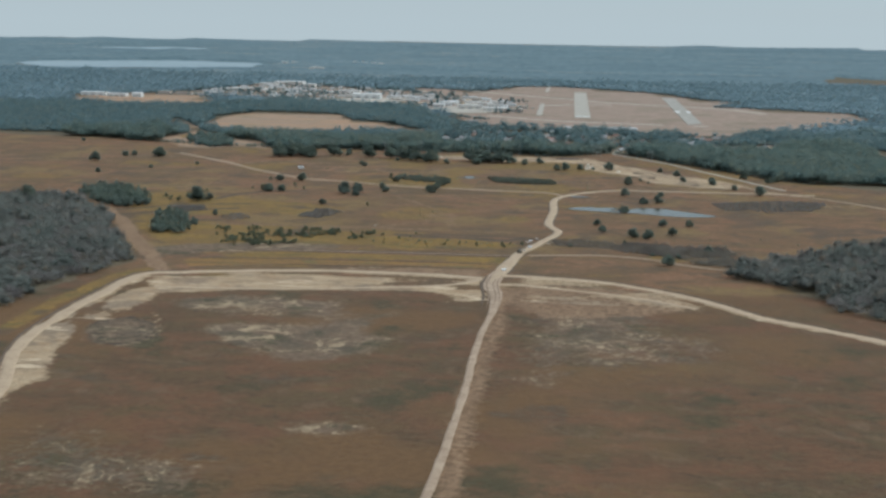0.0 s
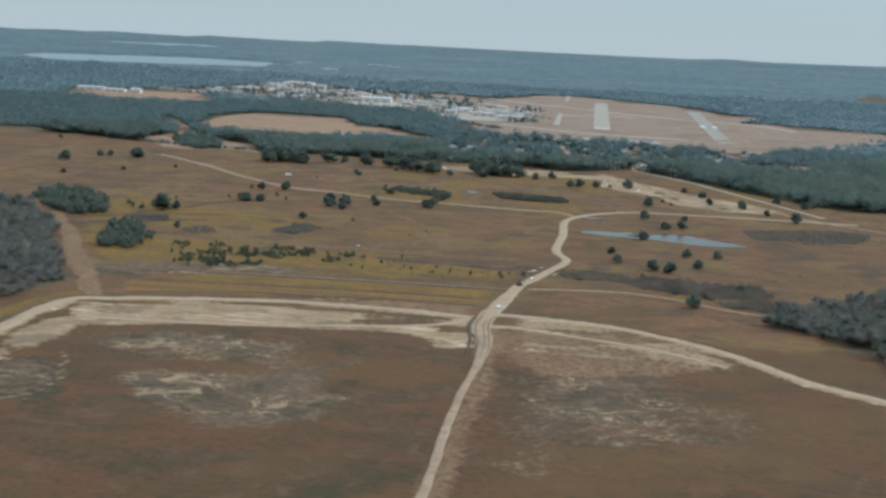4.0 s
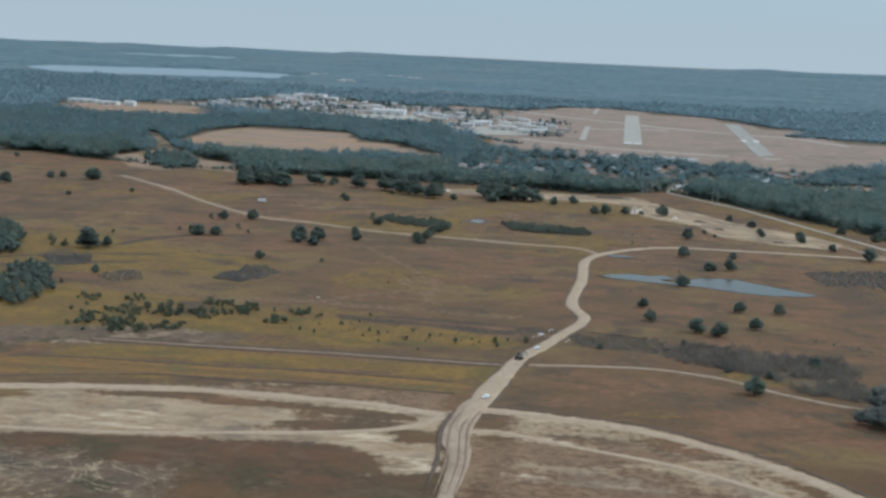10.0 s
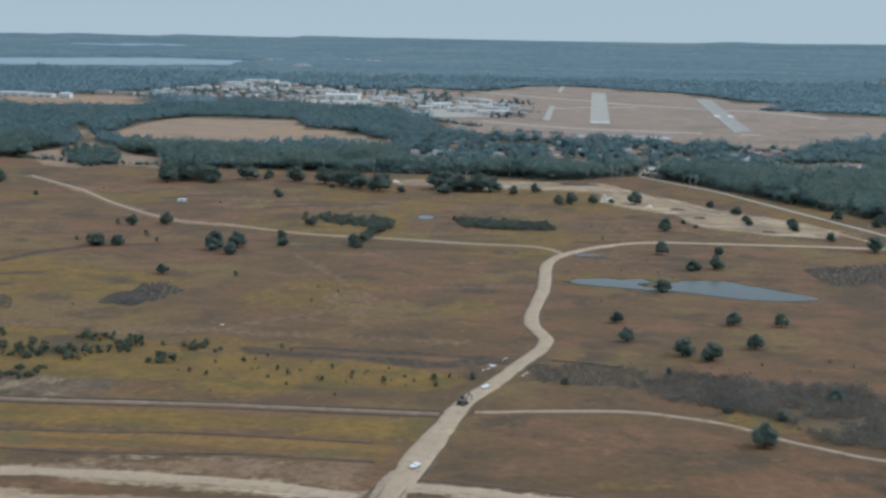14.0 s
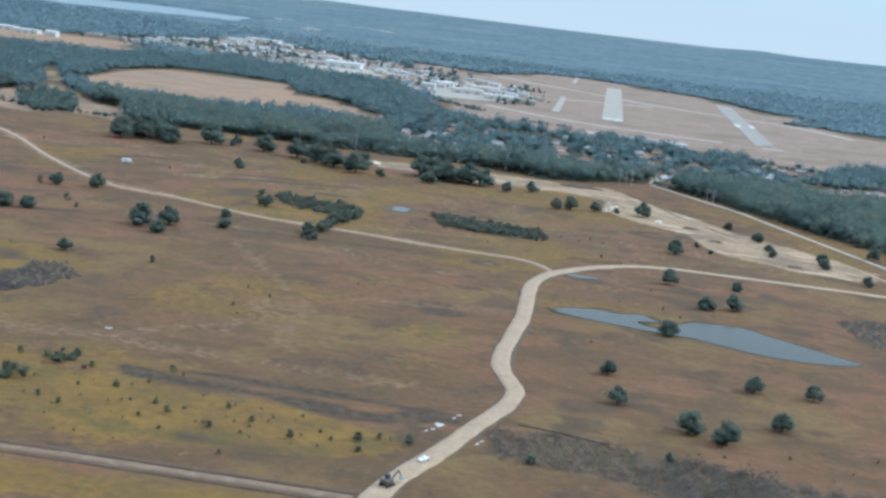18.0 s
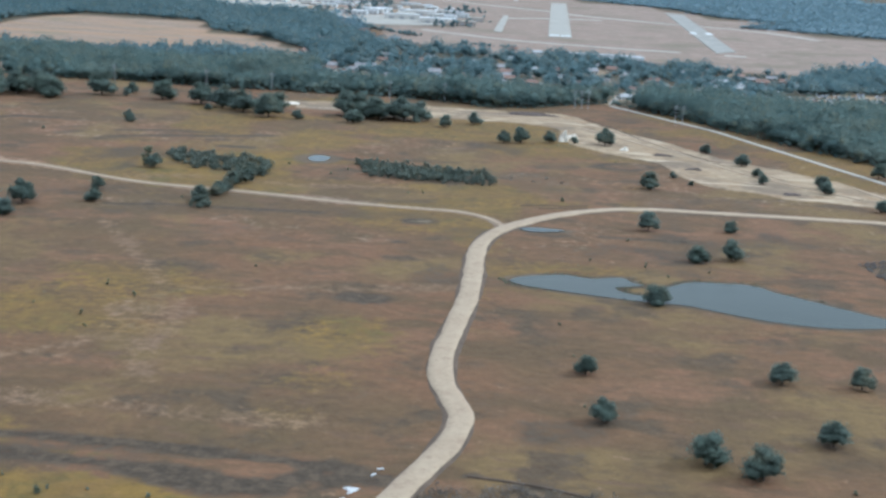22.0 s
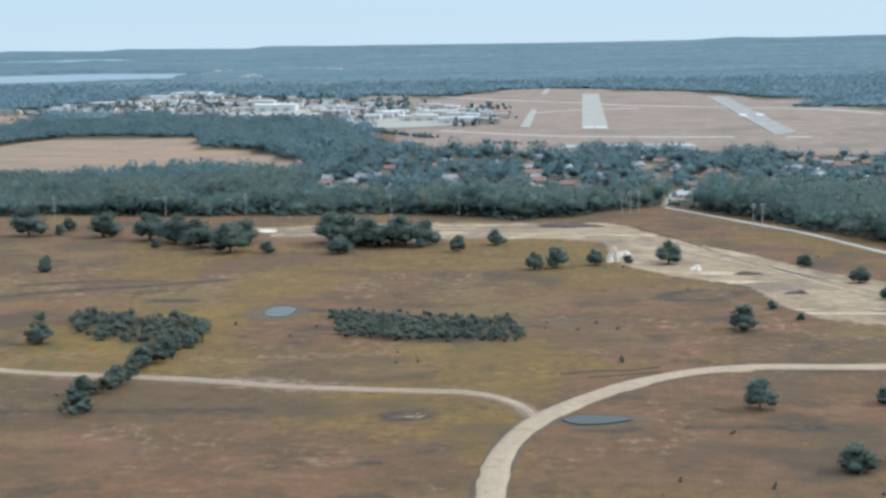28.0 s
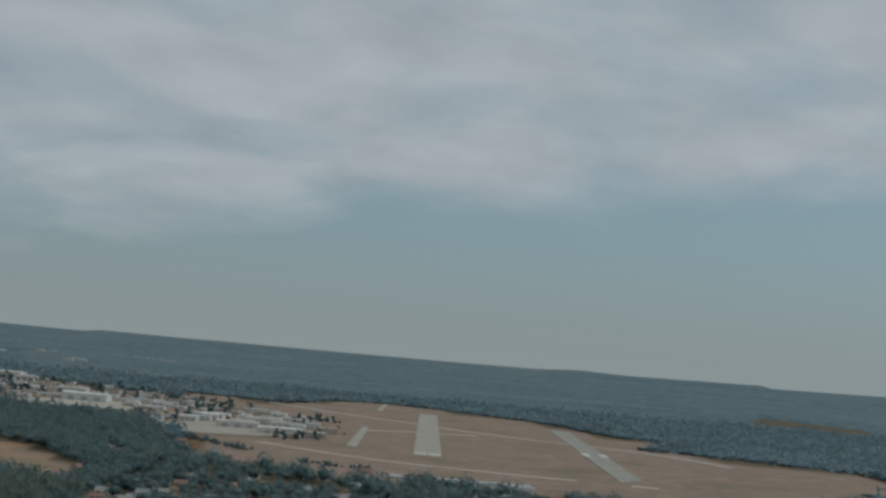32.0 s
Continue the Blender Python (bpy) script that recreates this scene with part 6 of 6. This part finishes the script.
def yard_spots():
    """Rows of parked cars, with gaps."""
    rng, out = random.Random(7), []
    p = np.array(YARD)
    for row, y in enumerate(np.arange(p[:, 1].min(), p[:, 1].max(), 11.0)):
        for x in np.arange(p[:, 0].min(), p[:, 0].max(), 3.6):
            if in_poly(YARD, x, y, 2) and rng.random() < 0.62 and len(out) < 190:
                out.append((rng.choice((0, 0, 0, 1, 1, 2, 3)), x + rng.uniform(-0.5, 0.5), y + rng.uniform(-1, 1), 90 + rng.uniform(-9, 9), 1.0))
    return out


place_all([car(k) for k in range(4)], yard_spots(),
          ["white car parked in a sandy yard", "silver-grey car parked in a sandy yard", "dark blue car parked in a sandy yard", "red car parked in a sandy yard"], "car", "cars in the yard")


def mobile_home(k):
    ob = new("mobile_home")
    bm = bmesh.new()
    box(bm, -6, 6, -2, 2, 0.5, 3.1)
    bm_part("wall", bm, WALLS[k], ob)
    bm = bmesh.new()
    box(bm, -6.2, 6.2, -2.2, 2.2, 3.1, 3.3)
    box(bm, -6.1, 6.1, -1.0, 1.0, 3.3, 3.45)
    bm_part("roof", bm, METAL, ob)
    for x in (-4, -1, 3.5):
        bm = bmesh.new()
        box(bm, x - 0.6, x + 0.6, -2.06, -1.95, 1.4, 2.4)
        bm_part("window", bm, GLASS, ob)
    bm = bmesh.new()
    box(bm, -5.8, 5.8, -1.8, 1.8, 0, 0.5)
    bm_part("skirt", bm, WALLS[2], ob)
    return ob


def home_spots():
    rng, out = random.Random(17), []
    p = np.array(YARD)
    while len(out) < 16:
        x, y = rng.uniform(p[:, 0].min() - 20, p[:, 0].max() + 60), rng.uniform(p[:, 1].min() - 10, p[:, 1].max() + 30)
        if in_poly(YARD, x, y, -30) and not in_poly(YARD, x, y, 0) and all(math.hypot(x - q[1], y - q[2]) > 14 for q in out) and near_line(HIGHWAY, np.array([x]), np.array([y]))[0] > 20:
            out.append((rng.randrange(2), x, y, rng.uniform(-30, 30), 1.0))
    return out


place_all([mobile_home(k) for k in range(2)], home_spots(), "white-roofed mobile home beside a sandy yard", "mobile home", "mobile homes by the yard")


def utility_pole():
    ob = new("utility_pole")
    bm = bmesh.new()
    bmesh.ops.create_cone(bm, segments=8, radius1=0.2, radius2=0.13, depth=11, matrix=Matrix.Translation((0, 0, 5.4)))
    bm_part("pole", bm, STEEL, ob)
    for z in (9.0, 10.2):
        bm = bmesh.new()
        box(bm, -1.5, 1.5, -0.1, 0.1, z - 0.12, z + 0.12)
        bm_part("crossarm", bm, STEEL, ob)
    for x in (-1.4, 0.9, 1.4):
        bm = bmesh.new()
        bmesh.ops.create_cone(bm, segments=6, radius1=0.1, radius2=0.06, depth=0.4, matrix=Matrix.Translation((x, 0, 10.5)))
        bm_part("insulator", bm, GLASS, ob)
    return ob


place_all([utility_pole()], [(0, x, y, 0, 1.0) for x, y in ((-420, -604), (-345, -604), (-271, -604), (-214, -606), (-175, -602), (-103, -606), (-70, -608), (7, -600), (11, -600), (15, -598), (62, -652), (66, -652))],
          "tall grey utility pole before the woods", "utility pole", "poles along the woods")


def pickup(name, paint, label, x, y, turn, s):
    ob = new(name)
    bm = bmesh.new()
    box(bm, -2.7, 2.7, -0.95, 0.95, 0.45, 1.05)
    box(bm, -2.7, -0.6, -0.95, -0.85, 1.05, 1.4)
    box(bm, -2.7, -0.6, 0.85, 0.95, 1.05, 1.4)
    bm_part("body", bm, paint, ob)
    bm = bmesh.new()
    box(bm, -0.5, 1.2, -0.88, 0.88, 1.05, 1.85)
    bmesh.ops.bevel(bm, geom=bm.edges[:], offset=0.18, segments=1, affect="EDGES")
    bm_part("cab", bm, paint, ob)
    bm = bmesh.new()
    box(bm, 1.1, 1.22, -0.7, 0.7, 1.25, 1.7)
    bm_part("windscreen", bm, GLASS, ob)
    for wx in (-1.7, 1.7):
        for wy in (-0.9, 0.9):
            bm = bmesh.new()
            bmesh.ops.create_cone(bm, cap_ends=True, segments=12, radius1=0.42, radius2=0.42, depth=0.28, matrix=Matrix.Translation((wx, wy, 0.42)) @ Matrix.Rotation(math.pi / 2, 4, "X"))
            wheel = bm_part("wheel", bm, RUBBER, ob)
            bm = bmesh.new()
            bmesh.ops.create_cone(bm, cap_ends=True, segments=10, radius1=0.22, radius2=0.22, depth=0.3, matrix=Matrix.Translation((wx, wy, 0.42)) @ Matrix.Rotation(math.pi / 2, 4, "X"))
            bm_part("rim", bm, STEEL, wheel)
    ob.matrix_basis = pose(x, y, 0.45, 0, 0, turn) @ Matrix.Scale(s, 4)
    tagged(ob, label, "truck")


pickup("pickup_truck", CARS[0], "white pickup truck on the dirt road", -51.6, -1301, 66, 0.65)
pickup("pickup_truck", CARS[0], "white pickup truck on the sandy road", -39.8, -1220, 66, 0.6)


def excavator():
    ob = new("excavator")
    for y in (-1.2, 1.2):
        bm = bmesh.new()
        box(bm, -2.0, 2.0, y - 0.3, y + 0.3, 0, 0.85)
        bmesh.ops.bevel(bm, geom=bm.edges[:], offset=0.2, segments=2, affect="EDGES")
        bm_part("crawler", bm, RUBBER, ob)
    bm = bmesh.new()
    box(bm, -1.9, 1.3, -1.3, 1.3, 0.9, 2.0)
    bmesh.ops.bevel(bm, geom=bm.edges[:], offset=0.15, segments=1, affect="EDGES")
    bm_part("body", bm, DARKPAINT, ob)
    bm = bmesh.new()
    box(bm, 0.1, 1.4, 0.2, 1.2, 2.0, 3.0)
    bm_part("cab", bm, GLASS, ob)
    for nm, a, b, r in (("boom", (1.2, -0.3, 1.8), (4.0, -0.3, 3.8), 0.28), ("stick", (4.0, -0.3, 3.8), (5.6, -0.3, 1.8), 0.2)):
        bm = bmesh.new()
        d = (Vector(b) - Vector(a)).length
        bmesh.ops.create_cone(bm, cap_ends=True, segments=6, radius1=r, radius2=r * 0.8, depth=d, matrix=look(a, b) @ Matrix.Translation((0, 0, -d / 2)))
        bm_part(nm, bm, DARKPAINT, ob)
    bm = bmesh.new()
    box(bm, 5.1, 6.0, -0.9, 0.3, 0.9, 1.8)
    bm_part("bucket", bm, STEEL, ob)
    ob.matrix_basis = pose(-45.2, -1240, 0.4, 0, 0, 58) @ Matrix.Scale(0.8, 4)
    tagged(ob, "dark tracked excavator at the road crossing", "excavator")


excavator()


def pipe_template():
    bm = bmesh.new()
    n = 14
    rings = [[bm.verts.new((x, r * math.cos(2 * math.pi * i / n), 0.5 + r * math.sin(2 * math.pi * i / n))) for i in range(n)] for x, r in ((-1.8, 0.5), (1.8, 0.5), (1.8, 0.4), (-1.8, 0.4))]
    for a in range(4):
        for i in range(n):
            bm.faces.new((rings[a][i], rings[a][(i + 1) % n], rings[(a + 1) % 4][(i + 1) % n], rings[(a + 1) % 4][i]))
    bmesh.ops.recalc_face_normals(bm, faces=bm.faces[:])
    me = bpy.data.meshes.new("drain_pipe")
    bm.to_mesh(me)
    bm.free()
    me.materials.append(PIPE)
    return new("drain_pipe", me)


place_all([pipe_template()], [(0, x, y, t, 0.36) for x, y, t in ((-36, -1179, 20), (-37, -1182, 60), (-40, -1191, 50), (-41, -1194, 40), (-42.5, -1196, 65), (-26, -1192, 55), (-28, -1198, 50), (-29, -1201, 62))],
          "pale concrete drain pipe lying by the road", "pipe", "drain pipes by the road")


def mound(name, x, y, lx, ly, h, material, label, cat, seed, rough=0.35):
    """A heap of loose soil, sand or brush."""
    n, m_ = 26, 14
    rng = np.random.default_rng(seed)
    u, v = np.meshgrid(np.linspace(-1, 1, n), np.linspace(-1, 1, m_))
    top = np.clip(1 - np.abs(u) ** 3 - np.abs(v) ** 2, 0, 1) ** 0.7
    z = h * top * (1 + rough * rng.uniform(-1, 1, u.shape)) - 0.1
    ang = np.arctan2(v, u)
    out = 1 + 0.2 * np.sin(3 * ang + seed) + 0.13 * np.sin(5 * ang + 2 * seed)
    z = z * (0.55 + 0.9 * lattice(u * 2 + seed, v * 2 - seed, 1.0, seed))
    V = np.c_[(x + u * out * lx / 2).ravel(), (y + v * out * ly / 2).ravel(), z.ravel()]
    idx = np.arange(n * m_).reshape(m_, n)
    f = np.stack([idx[:-1, :-1], idx[:-1, 1:], idx[1:, 1:], idx[1:, :-1]], -1).reshape(-1, 4)
    tagged(new(name, mesh_of(name, V, f, material, True)), label, cat)


for nm, x, y, lx, ly, h, mt, lb, ct, sd in (
    ("windrow", *WINDROW, 26, 7, 1.6, BRUSHPILE, "long dark windrow of dead brush on sand", "brush heap", 1),
    ("sand_mound", -0.5, -741, 4.5, 6, 3.4, PALESAND, "steep pale sand heap at the clearing corner", "sand heap", 2),
    ("sand_mound", 4, -728, 6, 5, 1.6, PALESAND, "low pale sand heap on the clearing", "sand heap", 3),
    ("sand_mound", 29, -760, 4, 4, 1.3, PALESAND, "small pale sand heap on the clearing", "sand heap", 4),
    ("sand_mound", -152, -657, 9, 6, 0.7, PALESAND, "pale sand heap at the end of the clearing", "sand heap", 5),
    ("soil_mound", *HEAP, 2.6, 1.8, 0.4, PIPE, "low pale soil heap beside the road", "soil heap", 6),
    ("windrow", 46, -770, 9, 3, 0.9, BRUSHPILE, "small dark pile of dead brush on sand", "brush heap", 7),
    ("windrow", 92, -856, 7, 3, 0.9, BRUSHPILE, "small dark pile of dead brush on sand", "brush heap", 8),
    ("windrow", 57, -806, 8, 3, 0.8, BRUSHPILE, "small dark pile of dead brush on sand", "brush heap", 9),
):
    mound(nm, x, y, lx, ly, h, mt, lb, ct, sd)


def shop():
    ob = new("roadside_shop")
    bm = bmesh.new()
    box(bm, -9, 9, -6, 6, 0, 4)
    bm_part("wall", bm, WALLS[1], ob)
    bm = bmesh.new()
    box(bm, -9.4, 9.4, -6.4, 6.4, 4, 4.5)
    bm_part("roof", bm, METAL, ob)
    bm = bmesh.new()
    box(bm, 9.05, 13, -6, 6, 0.3, 4.2)
    bm_part("canopy", bm, REDROOF, ob, "orange-red end panel")
    for x in (-6, -2, 2, 6):
        bm = bmesh.new()
        box(bm, x - 1, x + 1, -6.06, -5.95, 0.8, 2.6)
        bm_part("window", bm, GLASS, ob)
    ob.matrix_basis = pose(*SHOP, 0, 0, 0, 10)
    tagged(ob, "white flat-roofed shop with orange-red end", "shop")


shop()


def orchard():
    """Rows of young trees in a nursery."""
    rng = np.random.default_rng(3)
    v, f = crown_arrays(rng, 4, 1, 20, 1.0, 0.9, 0.0, 0.06)
    V, Fc, n = [], [], 0
    p = np.array(ORCHARD)
    for x in np.arange(p[:, 0].min(), p[:, 0].max(), 5.5):
        for y in np.arange(p[:, 1].min(), p[:, 1].max(), 3.2):
            if in_poly(ORCHARD, x, y):
                V.append(v * rng.uniform(2.2, 3.2) + [x, y, 0])
                Fc.append(f + n)
                n += len(v)
    tagged(new("orchard", mesh_of("orchard", np.concatenate(V), np.concatenate(Fc), MIDHAZELEAF, True)), "straight rows of young nursery trees", "orchard", kind="stuff")


orchard()

# ---- runway paint ----
def bars(name, rects, top, label):
    bm = bmesh.new()
    for x0, y0, x1, y1 in rects:
        bm.faces.new([bm.verts.new(p) for p in ((x0, y0, top), (x1, y0, top), (x1, y1, top), (x0, y1, top))])
    me = bpy.data.meshes.new(name)
    bm.to_mesh(me)
    bm.free()
    me.materials.append(PAINT)
    tagged(new(name, me), label, "marking", kind="structure")


bars("runway_threshold_bars", [(s * (2.2 + 2.4 * k) - 0.8, 8, s * (2.2 + 2.4 * k) + 0.8, 38) for s in (-1, 1) for k in range(4)], 0.5, "worn white threshold bars on the runway")


# ---- things left lying in the field ----
def trailer():
    ob = new("trailer")
    bm = bmesh.new()
    box(bm, -2.6, 2.6, -1.05, 1.05, 0.55, 2.3)
    bmesh.ops.bevel(bm, geom=bm.edges[:], offset=0.15, segments=2, affect="EDGES")
    bm_part("body", bm, CARS[0], ob)
    for y in (-0.95, 0.95):
        bm = bmesh.new()
        bmesh.ops.create_cone(bm, cap_ends=True, segments=12, radius1=0.36, radius2=0.36, depth=0.24, matrix=Matrix.Translation((-0.3, y, 0.36)) @ Matrix.Rotation(math.pi / 2, 4, "X"))
        bm_part("wheel", bm, RUBBER, ob)
    bm = bmesh.new()
    box(bm, 2.5, 3.7, -0.06, 0.06, 0.5, 0.62)
    bm_part("drawbar", bm, STEEL, ob)
    bm = bmesh.new()
    box(bm, 3.4, 3.5, -0.05, 0.05, 0, 0.52)
    bm_part("jack", bm, STEEL, ob)
    bm = bmesh.new()
    box(bm, -0.9, 0.5, -1.1, -1.02, 1.35, 1.95)
    bm_part("window", bm, GLASS, ob)
    ob.matrix_basis = pose(*TRAILER, 0.05, 0, 0, 12)
    tagged(ob, "white closed trailer parked in dry grass", "trailer")


trailer()


def metal_sheet():
    bm = bmesh.new()
    n = 13
    rows = [[bm.verts.new((-0.9 + 1.8 * i / (n - 1), y, 0.16 + 0.05 * math.sin(i * math.pi))) for i in range(n)] for y in (-0.5, 0.5)]
    for i in range(n):
        rows[0][i].co.z = rows[1][i].co.z = 0.2 + (0.04 if i % 2 else 0.0)
    for i in range(n - 1):
        bm.faces.new((rows[0][i], rows[0][i + 1], rows[1][i + 1], rows[1][i]))
    ext = bmesh.ops.extrude_face_region(bm, geom=bm.faces[:])
    for v in ext["geom"]:
        if isinstance(v, bmesh.types.BMVert):
            v.co.z += 0.03
    bmesh.ops.recalc_face_normals(bm, faces=bm.faces[:])
    me = bpy.data.meshes.new("metal_sheet")
    bm.to_mesh(me)
    bm.free()
    me.materials.append(METAL)
    ob = new("metal_sheet", me)
    ob.matrix_basis = pose(*SHEET, 0.0, 0, 0, 20)
    tagged(ob, "loose white corrugated sheet lying in grass", "metal sheet")


metal_sheet()
